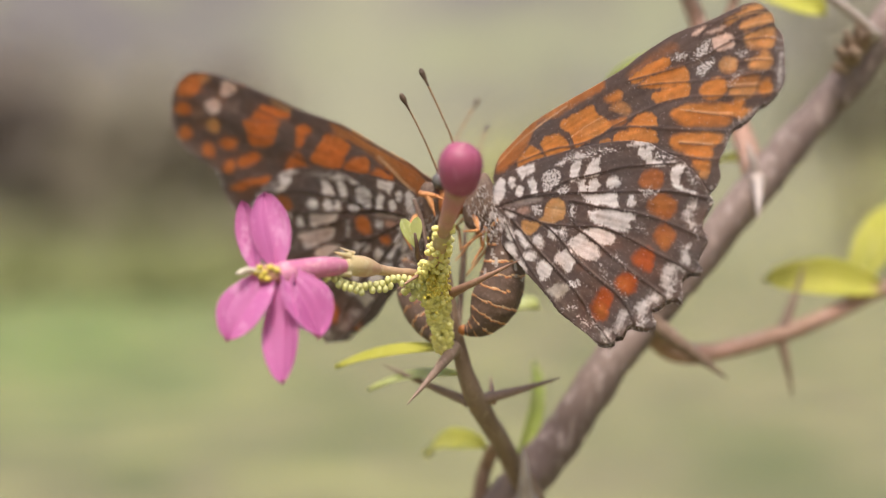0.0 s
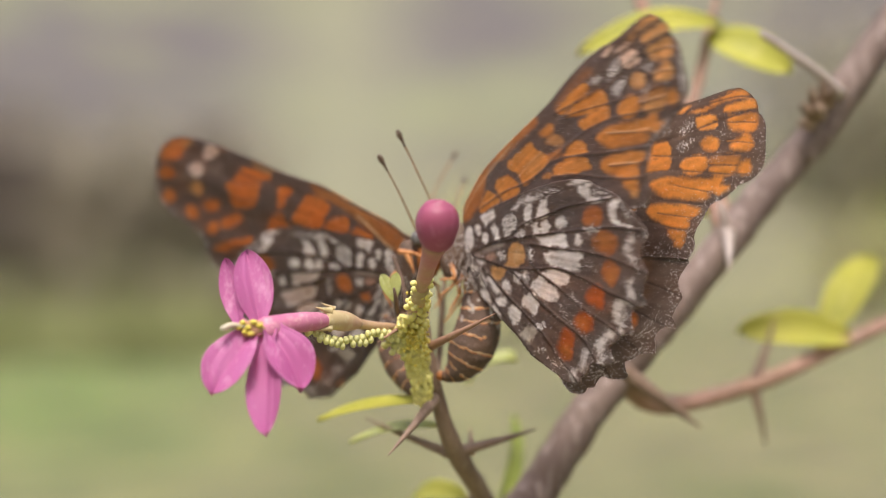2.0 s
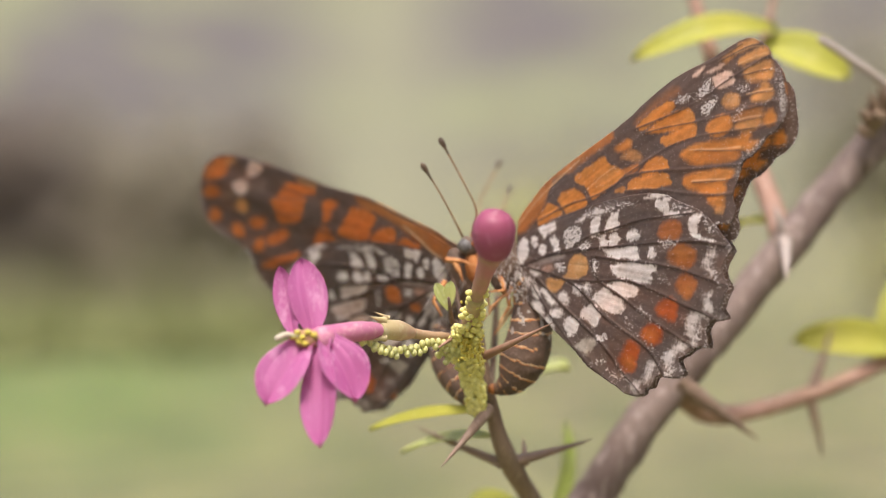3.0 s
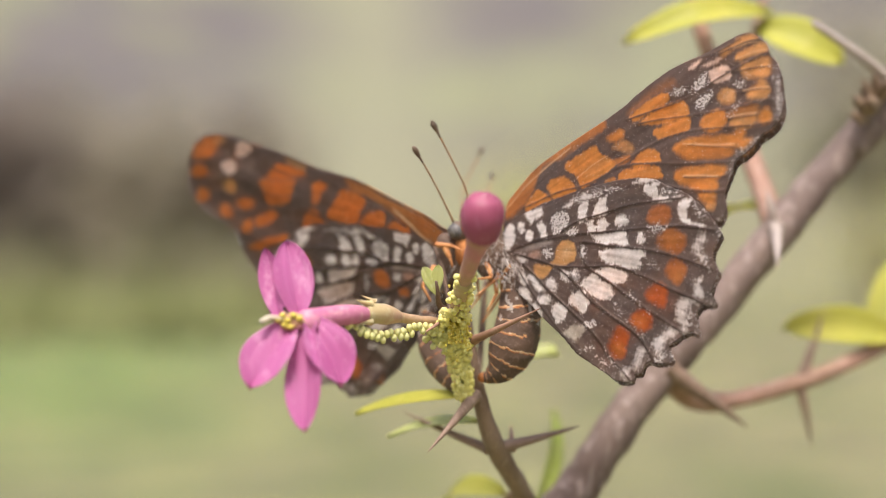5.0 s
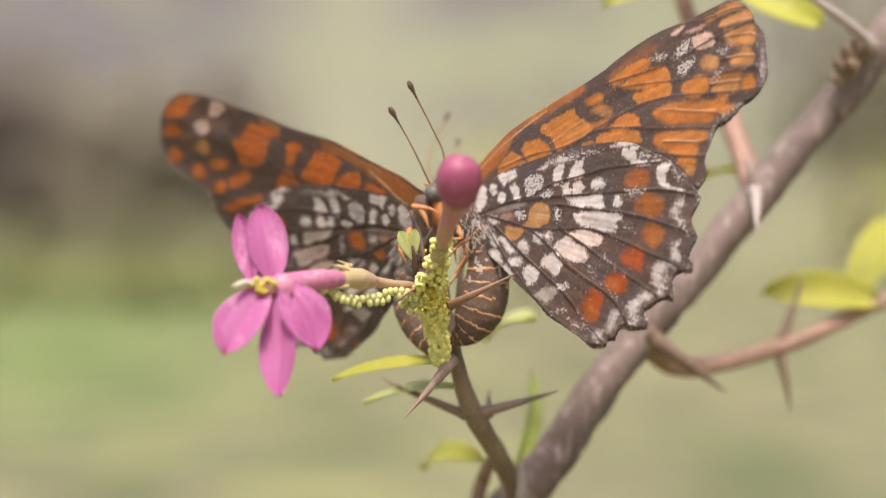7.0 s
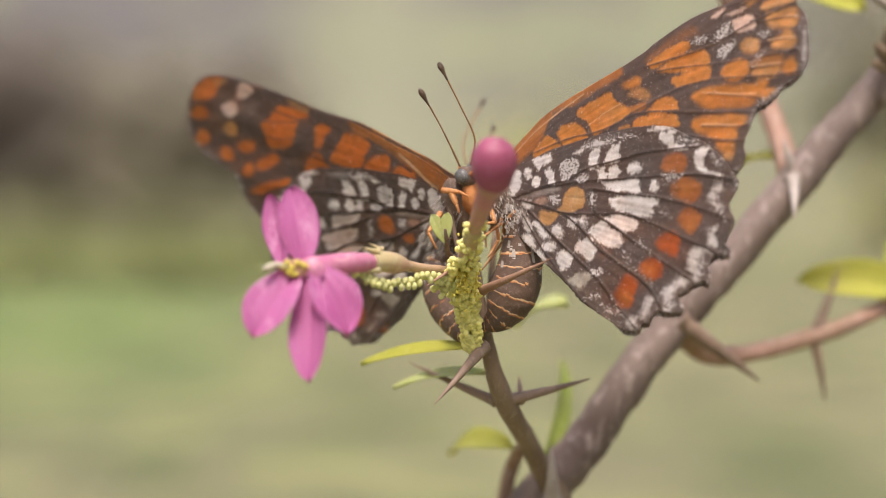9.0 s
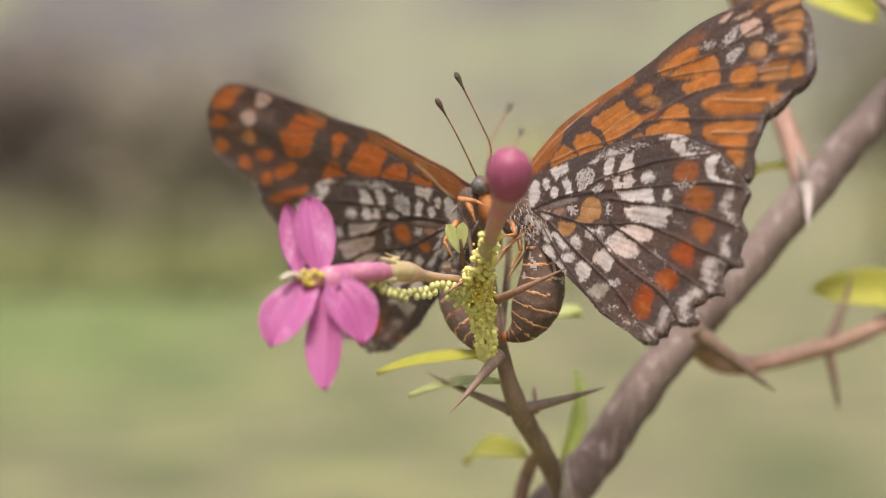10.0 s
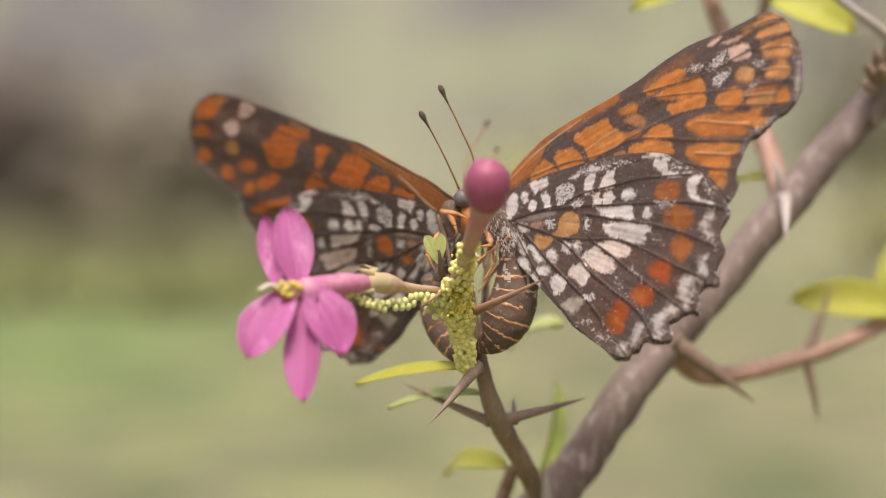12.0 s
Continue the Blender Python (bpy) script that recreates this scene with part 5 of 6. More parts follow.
# ---- pink flower ----
part("pedicel", tube([(1.82, 0, -2.75, 0.35), (0.5, -1.8, -2.48, 0.33), (-0.57, -3.2, -2.31, 0.36), (-1.7, -4.6, -2.22, 0.37), (-2.6, -5.7, -2.05, 0.4), (-3.2, -6.5, -1.88, 0.46)], 12, 5, 0.14, 1.2), PEDICEL, shrub, "tan flower stalk")
flower = part("flower", tube([(-2.95, -6.2, -1.95, 0.42), (-3.3, -6.7, -1.85, 0.6), (-3.85, -7.3, -1.74, 0.76), (-4.4, -8.0, -1.66, 0.78), (-4.9, -8.7, -1.64, 0.72), (-5.3, -9.2, -1.64, 0.62)], 16, 5, 0.08, 1.0), CALYX, shrub, "pink five-petalled flower with pale green calyx")
part("tube", tube([(-5.0, -8.8, -1.66, 0.45), (-5.7, -9.7, -1.66, 0.64), (-6.71, -11, -1.7, 0.76), (-8.39, -12.5, -1.9, 0.8), (-9.24, -13.2, -2.15, 0.94), (-9.89, -13.4, -2.18, 0.7)], 16, 5, 0.05, 1.0), TUBE, flower, "rose flower tube")
part("sepal", thorn((-4.9, -9.0, -0.95), (-5.9, -9.9, -0.62), 0.24), CALYX, flower)
part("sepal", thorn((-4.9, -9.2, -2.2), (-5.9, -10.2, -2.4), 0.22), CALYX, flower)
part("sepal", thorn((-4.6, -8.2, -0.75), (-5.6, -8.6, -0.3), 0.16), CALYX, flower)
for root, tip, width, face, cup, arch, belly in (
        ((-11.1, -13.4, -1.9), (-12.15, -12.0, 3.05), 1.85, (-0.25, -0.85, 0.45), 0.16, -0.05, 0.52),
        ((-9.73, -13.0, -1.87), (-10.75, -11.6, 3.6), 2.85, (0.15, -0.8, 0.6), 0.12, 0.05, 0.5),
        ((-9.9, -13.5, -1.95), (-12.95, -15.5, -6.6), 3.5, (-0.2, -0.9, 0.35), 0.16, 0.07, 0.57),
        ((-9.0, -13.5, -2.2), (-9.1, -16.0, -9.55), 2.7, (-0.25, -0.9, 0.3), 0.16, 0.04, 0.55),
        ((-9.3, -13.0, -1.7), (-6.7, -14.6, -6.6), 3.5, (0.4, -0.85, 0.35), 0.2, 0.1, 0.58)):
    part("petal", blade(root, tip, width, face, cup=cup, arch=arch, belly=belly, blunt=0.62, nu=24, nv=30, wave=0.05, ribs=0.006, base=0.55), PETAL, flower)
part("throat", ball((-10.1, -13.9, -2.1), (1.0, 0.6, 0.66), None, 14, 10, rough=0.3), THROAT, flower, "tan throat")
for x, y, z in ((-10.75, -14.4, -1.6), (-10.4, -14.6, -1.95), (-10.0, -14.5, -1.6), (-11.05, -14.4, -1.95), (-9.6, -14.4, -1.85), (-10.6, -14.5, -2.25), (-10.2, -14.6, -2.4)):
    part("anther", ball((x, y, z), (0.27, 0.17, 0.18), None, 8, 6, rough=0.4), POLLEN, flower)
part("style", tube([(-10.6, -14.2, -1.92, 0.16), (-11.51, -14.6, -1.75, 0.19), (-12.01, -15, -1.93, 0.2), (-12.28, -15, -2.01, 0.1)], 8, 4, 0.1, 0.5), CREAM, flower, "cream white style")
# closed bud on its neck
bud = part("bud", tube([(2.99, -14, 3.72, 1.04), (3.07, -14.3, 4.1, 1.32), (3.14, -14.8, 4.86, 1.53), (3.22, -15.2, 5.69, 1.47), (3.29, -15.4, 6.33, 1.1), (3.33, -15.5, 6.6, 0.62), (3.33, -15.5, 6.7, 0.15)], 22, 6, 0.04, 1.5), BUD, shrub, "dark rose flower bud")
part("neck", tube([(1.9, -7, 0.3, 0.52), (2.2, -9, 1.33, 0.58), (2.5, -11, 2.3, 0.64), (2.78, -13, 3.13, 0.76), (2.99, -14, 3.8, 1.0)], 16, 5, 0.06, 1.0), BUD_NECK, bud, "rosy green bud neck")
part("stalk", tube([(2.01, 0.5, -6.31, 0.5), (1.58, -1, -4.04, 0.55), (1.36, -3, -2.25, 0.6), (1.49, -4.8, -0.95, 0.6), (1.78, -6.2, -0.02, 0.64), (1.98, -7.8, 0.72, 0.66)], 14, 5, 0.08, 1.0), CALYX, bud, "pale green bud stalk")

# ---- eggs ----
clutch = thing("egg_clutch", (2.01, 1, -4.33), "clutch of yellow butterfly eggs on the twig and flower stalk", "eggs")
rnd = random.Random(11)


def egg_mesh(material, size):
    bm = bmesh.new()
    ball((0, 0, 0), (0.29 * size, 0.29 * size, 0.36 * size), None, 10, 8, bm)
    for w in bm.verts:
        w.co.xy *= 1 + 0.04 * math.cos(math.atan2(w.co.y, w.co.x) * 8)
    bmesh.ops.scale(bm, verts=bm.verts, vec=(MM, MM, MM))
    me = bpy.data.meshes.new("egg")
    bm.to_mesh(me)
    bm.free()
    for f in me.polygons:
        f.use_smooth = True
    me.materials.append(material)
    return me


EGG_MESHES = [egg_mesh(EGG, 0.8), egg_mesh(EGG, 0.68), egg_mesh(PALE_EGG, 0.85)]


def egg(at, way, kind):
    ob = new("egg", EGG_MESHES[kind])
    ob.parent = clutch
    turn = Vector(way).to_track_quat("Z", "Y").to_matrix().to_4x4()
    ob.matrix_basis = Matrix.Translation((Vector(at) - base_of[clutch]) * MM) @ turn


# round the twig: packed rows, thicker in the middle
run = spline([(2.17, -9, 1.12, 0.5), (1.95, -6.8, -0.02, 0.66), (1.58, -4.7, -1.37, 0.78), (1.19, -2.8, -2.68, 0.98), (1.14, -1.5, -3.8, 0.88), (1.44, -0.6, -5.15, 0.74), (1.78, 0, -6.5, 0.64), (1.95, 0.4, -7.72, 0.52), (1.9, 0.6, -8.53, 0.3)], 30)
step = 0
for i, (x, y, z, r) in enumerate(run):
    if i % 3:
        continue
    s, u = Vector((1, 0, 0)), Vector((0, 1, 0))
    n_row = 11 if r > 0.6 else 7
    for k in range(n_row):
        a = 2 * math.pi * (k + 0.5 * (step % 2)) / n_row + rnd.uniform(-0.18, 0.18)
        d = Vector((math.cos(a), math.sin(a), rnd.uniform(-0.25, 0.35)))
        if z > -1.4 and rnd.random() < (0.7 if z < -0.4 else 0.9):
            continue
        lump = 0.6 * noise.noise(Vector((math.cos(a) * 1.3, math.sin(a) * 1.3, z * 0.9)))
        rr = r * rnd.uniform(0.72, 1.1) * (1 + lump) + rnd.uniform(-0.08, 0.16)
        egg(Vector((x, y, z)) + d * rr + Vector((0, 0, rnd.uniform(-0.12, 0.12))), d, 0 if rnd.random() < 0.6 else 1)
    step += 1
for _ in range(16):
    egg((-0.1 + rnd.gauss(0, 0.55), -2.2 + rnd.uniform(-0.5, 0.4), -3.6 + rnd.gauss(0, 0.5)), (rnd.uniform(-1, 1), -1, rnd.uniform(-0.6, 0.6)), 2)
# hanging along the flower stalk, two rows
run = spline([(-6.62, -10.5, -2.11, 0.24), (-5.98, -9.8, -2.46, 0.24), (-5.14, -9, -2.89, 0.25), (-4.04, -7.8, -3.14, 0.25), (-2.85, -6.4, -2.98, 0.25), (-1.62, -5, -2.69, 0.25), (-0.57, -3.8, -2.73, 0.26), (0.3, -3, -3.05, 0.26)], 12)
last = None
for p in run:
    if last is not None and np.linalg.norm(p[:3] - last) < 0.56:
        continue
    last = p[:3].copy()
    x, y, z, r = p
    for dx, dy, dz in ((0.0, -0.28, 0.0), (0.22, -0.1, -0.42), (0.1, 0.35, -0.1)):
        if rnd.random() < 0.9:
            egg((x + dx + rnd.uniform(-0.06, 0.06), y + dy, z + dz + rnd.uniform(-0.08, 0.08)), (rnd.uniform(-0.2, 0.2), -0.3, 1), 2)
# yellow crumbs on the clutch
bm = bmesh.new()
for _ in range(150):
    a, h = rnd.uniform(0, 6.28), rnd.gauss(0, 1)
    ball((1.5 + 0.7 * math.cos(a) + 0.2 * h, -3.3 - 0.5 * abs(math.sin(a)) - rnd.random() * 0.3, -2.7 + rnd.gauss(0, 0.8)), (0.11, 0.1, 0.13), None, 6, 4, bm, 0.3)
tagged(part("pollen", bm, POLLEN, clutch, "bright yellow pollen"), kind="stuff")

# ---- ground and distance ----
def ground_material():
    m, nt, nodes, bsdf = node_mat("ground_grass_and_dry_earth")
    tc = nodes.new("ShaderNodeTexCoord")
    big = noise_at(nt, tc.outputs["Object"], 0.16, 3, 0.55)
    mid = noise_at(nt, tc.outputs["Object"], 1.1, 4, 0.6)
    fine = noise_at(nt, tc.outputs["Object"], 28, 4, 0.7)
    aslant = nodes.new("ShaderNodeVectorMath")   # the lawn gives way to dry earth along a slanting line
    aslant.operation, aslant.inputs[1].default_value = "DOT_PRODUCT", (0.14, 0.0155, 0.0)
    nt.links.new(tc.outputs["Object"], aslant.inputs[0])
    drift = nodes.new("ShaderNodeMath")
    drift.operation = "ADD"
    nt.links.new(aslant.outputs["Value"], drift.inputs[0])
    nt.links.new(big, drift.inputs[1])
    c = mixed(nt, ramped(nt, drift.outputs[0], 0.34, 0.58), (0.135, 0.225, 0.048), (0.225, 0.188, 0.115))
    sep = nodes.new("ShaderNodeSeparateXYZ")
    nt.links.new(tc.outputs["Object"], sep.inputs[0])
    c = mixed(nt, ramped(nt, sep.outputs[1], 14.0, 40.0), c, (0.165, 0.15, 0.088))    # browner farther out
    c = mixed(nt, ramped(nt, sep.outputs[1], 8.5, 4.0), c, (0.205, 0.185, 0.105))    # and a tan strip close by
    c = mixed(nt, ramped(nt, mid, 0.45, 0.75), c, (0.175, 0.185, 0.08))
    patch = noise_at(nt, tc.outputs["Object"], 1.7, 2, 0.5)
    c = mixed(nt, ramped(nt, patch, 0.52, 0.62), c, (0.285, 0.28, 0.12))
    c = mixed(nt, ramped(nt, patch, 0.48, 0.36), c, (0.105, 0.125, 0.048))
    c = mixed(nt, ramped(nt, fine, 0.5, 0.9), c, (0.16, 0.16, 0.06))
    nt.links.new(c, bsdf.inputs["Base Color"])
    bsdf.inputs["Roughness"].default_value = 0.95
    bumped(nt, bsdf, fine, 0.8, 0.03)
    return m


def ground():
    """One sheet to the horizon, with low swells, finer towards the plant."""
    rows = [0.0] + [0.5 * 1.16 ** k for k in range(60)]
    bm = bmesh.new()
    seg = 72
    rings = []
    for r in rows[1:]:
        ring = []
        for k in range(seg):
            a = 2 * math.pi * k / seg
            x, y = r * math.sin(a), r * math.cos(a)
            z = 0.06 * min(r, 30) / 6 * noise.noise(Vector((x, y, 0)) * 0.35) if r > 1 else 0
            ring.append(bm.verts.new((x, y, z)))
        rings.append(ring)
    mid = bm.verts.new((0, 0, 0))
    for k in range(seg):
        bm.faces.new((mid, rings[0][(k + 1) % seg], rings[0][k]))
    for a, b in zip(rings, rings[1:]):
        for k in range(seg):
            bm.faces.new((a[k], a[(k + 1) % seg], b[(k + 1) % seg], b[k]))
    bmesh.ops.recalc_face_normals(bm, faces=bm.faces)
    me = bpy.data.meshes.new("ground")
    bm.to_mesh(me)
    bm.free()
    me.materials.append(ground_material())
    return tagged(new("ground", me), "grassy ground with dry earth patches", "ground", kind="structure")


ground()


def grass():
    """Short blades over the lawn, thinning out into the dry earth."""
    rnd = random.Random(3)
    co, faces = [], []
    for _ in range(14000):
        a, r = rnd.uniform(0, 6.283), 0.25 + 17 * rnd.random() ** 1.25
        x, y = r * math.cos(a), r * math.sin(a)
        if rnd.random() < 0.25 + 0.5 * (x > 0.5):
            continue
        h, b, c = rnd.uniform(0.03, 0.09) * (1 + r / 12), rnd.uniform(0, 6.283), rnd.uniform(0.01, 0.04)
        wx, wy = math.cos(b) * 0.0025, math.sin(b) * 0.0025
        z = 0.06 * min(r, 30) / 6 * noise.noise(Vector((x, y, 0)) * 0.35) - 0.004 if r > 1 else -0.004
        i = len(co)
        co += [(x - wx, y - wy, z), (x + wx, y + wy, z), (x + wx * 0.7 - wy * c * 150, y + wy * 0.7 + wx * c * 150, z + h * 0.6), (x - wy * c * 400, y + wx * c * 400, z + h)]
        faces += [(i, i + 1, i + 2), (i, i + 2, i + 3)]
    me = bpy.data.meshes.new("grass")
    me.from_pydata(co, [], faces)
    me.materials.append(organic("meadow_grass", (0.20, 0.25, 0.07), (0.27, 0.25, 0.11), (0.3, 0.33, 0.13), 300, 0.6, 0.2, soft=0.3))
    return tagged(new("grass", me), "short green meadow grass on the ground", "grass", kind="stuff")


grass()


def leaf_stuff(name, spots, count, leaf, material, seed, droop=0.3):
    """Many small leaves round limb ends: spots are (centre, radius); each leaf is a folded blade of two quads."""
    rnd = random.Random(seed)
    co, faces = [], []
    for k in range(count):
        c, r = spots[k % len(spots)]
        d = Vector((rnd.gauss(0, 0.6), rnd.gauss(0, 0.6), rnd.gauss(0, 0.6)))
        p = c + d * r
        p.z = max(p.z, 0.02)
        way = (d + Vector((rnd.uniform(-1, 1), rnd.uniform(-1, 1), rnd.uniform(-1, 0.4)))).normalized()
        side = way.cross(Vector((rnd.uniform(-1, 1), rnd.uniform(-1, 1), 1))).normalized()
        lift = way.cross(side) * 0.12
        s = leaf * rnd.uniform(0.6, 1.3)
        i = len(co)
        co += [p, p + (way * 0.5 + side * 0.32 + lift) * s, p + way * s, p + (way * 0.5 - side * 0.32 + lift) * s]
        faces += [(i, i + 1, i + 2), (i, i + 2, i + 3)]
    me = bpy.data.meshes.new(name)
    me.from_pydata([tuple(v) for v in co], [], faces)
    me.materials.append(material)
    return me


def bush(kind, at, height, spread, material, bark, label, seed, count=1800, leaf=0.07, trunk=0.0):
    """A shrub or tree: tapering stems that fork, and a crown of separate leaves in uneven clumps."""
    rnd = random.Random(seed)
    root = new(kind)
    root.matrix_basis = Matrix.Translation(at)
    tagged(root, label, kind.replace("far_", "").replace("_", " "))
    bm = bmesh.new()
    ends = []
    stems = 1 if trunk else 5
    for k in range(stems):
        a = rnd.uniform(0, 6.28)
        foot = Vector((0, 0, -0.05)) if trunk else Vector((math.cos(a) * spread * 0.12, math.sin(a) * spread * 0.12, -0.05))
        fork = Vector((foot.x * 2, foot.y * 2, trunk or height * 0.3))
        r0 = 0.03 * height if not trunk else 0.035 * height
        tube([(*foot, r0), (*(foot.lerp(fork, 0.5) + Vector((rnd.uniform(-0.04, 0.04), 0, 0)) * height), r0 * 0.8), (*fork, r0 * 0.65)], 8, 3, 0.1, 0.3, bm)
        if not trunk:
            ends.append((fork * 0.55 + Vector((foot.x, foot.y, 0)) * 2, spread * 0.26))
            ends.append((fork * 0.3 + Vector((foot.x, foot.y, 0)) * 3.5, spread * 0.24))
        for _ in range(9 if trunk else 5):
            b = rnd.uniform(0, 6.28)
            q = rnd.uniform(0.25, 1.0)
            tip = Vector((math.cos(b) * spread * 0.42 * q, math.sin(b) * spread * 0.42 * q, fork.z + (height * 0.9 - fork.z) * rnd.uniform(0.15, 1.0) * (1.15 - 0.45 * q)))
            mid = fork.lerp(tip, 0.5) + Vector((0, 0, 0.05 * height))
            tube([(*fork, r0 * 0.55), (*mid, r0 * 0.35), (*tip, r0 * 0.1)], 6, 3, 0.1, 0.3, bm)
            ends += [(tip, spread * rnd.uniform(0.13, 0.22)), (mid, spread * rnd.uniform(0.1, 0.17))]
    me = bpy.data.meshes.new("trunk")
    bm.to_mesh(me)
    bm.free()
    me.materials.append(bark)
    ob = new("trunk", me)
    ob.parent = root
    crown = new("crown", leaf_stuff("crown", ends, count, leaf, material, seed + 1))
    crown.parent = root
    crown["kind"] = "stuff"
    return root


def foliage(name, base, other, fleck, soft=0.25):
    return organic(name, base, other, fleck, 60, 0.6, 0.2, soft=soft)


FAR_BARK = organic("far_bark", (0.16, 0.12, 0.09), (0.1, 0.075, 0.06), (0.25, 0.2, 0.17), 40, 0.85, 0.5)
DARK_LEAVES = foliage("shaded_dark_foliage", (0.29, 0.25, 0.185), (0.31, 0.27, 0.205), (0.34, 0.30, 0.23))
OLIVE_LEAVES = foliage("yellow_olive_foliage", (0.50, 0.49, 0.20), (0.46, 0.45, 0.18), (0.55, 0.53, 0.27))
DRY_LEAVES = foliage("dry_grey_brown_foliage", (0.235, 0.19, 0.162), (0.21, 0.17, 0.142), (0.27, 0.225, 0.195))
GREY_LEAVES = foliage("pale_grey_green_foliage", (0.40, 0.37, 0.265), (0.36, 0.33, 0.24), (0.44, 0.41, 0.31))
TALL = ((-6.6, 39.0, 5.2, 5.0, DARK_LEAVES, "dark shaded shrub standing on the grass"), (-9.0, 42.0, 5.6, 5.4, DARK_LEAVES, "dark shaded shrub standing on the grass"),
        (-11.8, 40.0, 6.0, 5.0, DRY_LEAVES, "tall dry grey-brown shrub on the grass"), (-15.0, 54.0, 9.0, 8.0, DRY_LEAVES, "tall dry grey-brown shrub on the grass"),
        (-7.2, 56.0, 8.0, 6.0, DRY_LEAVES, "tall dry grey-brown shrub on the grass"), (12.6, 46.0, 11.0, 8.0, GREY_LEAVES, "tall pale grey-green shrub on the grass"))
MOSS_LEAVES = foliage("brownish_green_foliage", (0.275, 0.26, 0.145), (0.25, 0.24, 0.13), (0.31, 0.295, 0.17))
GREEN_LEAVES = foliage("bright_green_tuft_foliage", (0.32, 0.335, 0.145), (0.295, 0.31, 0.13), (0.36, 0.37, 0.18))
LOW = ((-3.6, 30.0, 1.1, 2.6, MOSS_LEAVES, "low brownish-green shrub in the grass"), (-5.6, 32.0, 1.5, 3.2, MOSS_LEAVES, "low brownish-green shrub in the grass"),
       (-7.9, 31.0, 1.2, 3.0, MOSS_LEAVES, "low brownish-green shrub in the grass"), (-10.2, 33.0, 1.6, 3.4, MOSS_LEAVES, "low brownish-green shrub in the grass"),
       (11.5, 36.0, 3.0, 6.4, OLIVE_LEAVES, "low yellow-olive shrub in the grass"), (1.6, 26.0, 3.0, 2.6, OLIVE_LEAVES, "low yellow-olive shrub in the grass"))
TUFTS = tuple((-2.6 - 1.15 * (k % 6) - 0.5 * (k // 6), 19.0 + 3.4 * (k // 6) + 0.7 * math.sin(k * 2.3), 0.3 + 0.05 * (k % 3), 1.3 + 0.12 * (k % 4), GREEN_LEAVES, "low bright green tuft in the grass") for k in range(18))
for k, (x, y, tall, wide, leaves, text) in enumerate(TALL + LOW + TUFTS):
    bush("far_shrub", (x, y, 0), tall, wide, leaves, FAR_BARK, text, 21 + k, 4200 if tall > 4 else 1800 if tall > 1 else 500, 0.38 if tall > 4 else 0.2)


def slope_material():
    """Pale dry scrub below; higher up the grey of skylit haze is mixed into the colour."""
    m, nt, nodes, bsdf = node_mat("far_scrub_slope")
    tc = nodes.new("ShaderNodeTexCoord")
    sep = nodes.new("ShaderNodeSeparateXYZ")
    nt.links.new(tc.outputs["Object"], sep.inputs[0])
    wide = noise_at(nt, tc.outputs["Object"], 0.05, 2)
    mid = noise_at(nt, tc.outputs["Object"], 0.3, 4)
    # grey distance haze painted in by height
    c = mixed(nt, ramped(nt, sep.outputs[2], 2.0, 13.0), (0.185, 0.178, 0.104), (0.108, 0.096, 0.098))
    c = mixed(nt, ramped(nt, wide, 0.42, 0.62), c, (0.19, 0.195, 0.115))
    c = mixed(nt, ramped(nt, mid, 0.5, 0.8), c, (0.15, 0.13, 0.10))
    aslant = nodes.new("ShaderNodeVectorMath")   # a pale band that runs up the slope
    aslant.operation, aslant.inputs[1].default_value = "DOT_PRODUCT", (1.0, 0.045, 0.0)
    nt.links.new(tc.outputs["Object"], aslant.inputs[0])
    off = nodes.new("ShaderNodeMath")
    off.operation = "ABSOLUTE"
    nt.links.new(aslant.outputs["Value"], off.inputs[0])
    blur = nodes.new("ShaderNodeMath")
    blur.operation, blur.inputs[1].default_value = "MULTIPLY_ADD", 9.0
    nt.links.new(wide, blur.inputs[0])
    nt.links.new(off.outputs[0], blur.inputs[2])
    c = mixed(nt, ramped(nt, blur.outputs[0], 12.0, 3.0), c, (0.212, 0.207, 0.137))
    nt.links.new(c, bsdf.inputs["Base Color"])
    bsdf.inputs["Roughness"].default_value = 0.95
    bumped(nt, bsdf, mid, 0.5, 0.6)
    return m


def hillside():
    """A far ring of pale wooded slope that closes the view."""
    bm = bmesh.new()
    seg, rows = 160, 14
    ring = []
    for i in range(rows):
        r, row = 70 + i * 9, []
        for k in range(seg):
            a = 2 * math.pi * k / seg
            p = Vector((math.sin(a) * r, math.cos(a) * r, 0))
            p.z = -1 + i * 4.6 * (1 + 0.3 * noise.noise(p * 0.02)) + 1.4 * noise.noise(p * 0.12)
            row.append(bm.verts.new(p))
        ring.append(row)
    for a, b in zip(ring, ring[1:]):
        for k in range(seg):
            bm.faces.new((a[k], a[(k + 1) % seg], b[(k + 1) % seg], b[k]))
    bmesh.ops.recalc_face_normals(bm, faces=bm.faces)
    me = bpy.data.meshes.new("backdrop")
    bm.to_mesh(me)
    bm.free()
    me.materials.append(slope_material())
    return tagged(new("backdrop", me), "far pale wooded slope", "hillside", kind="structure")


hillside()


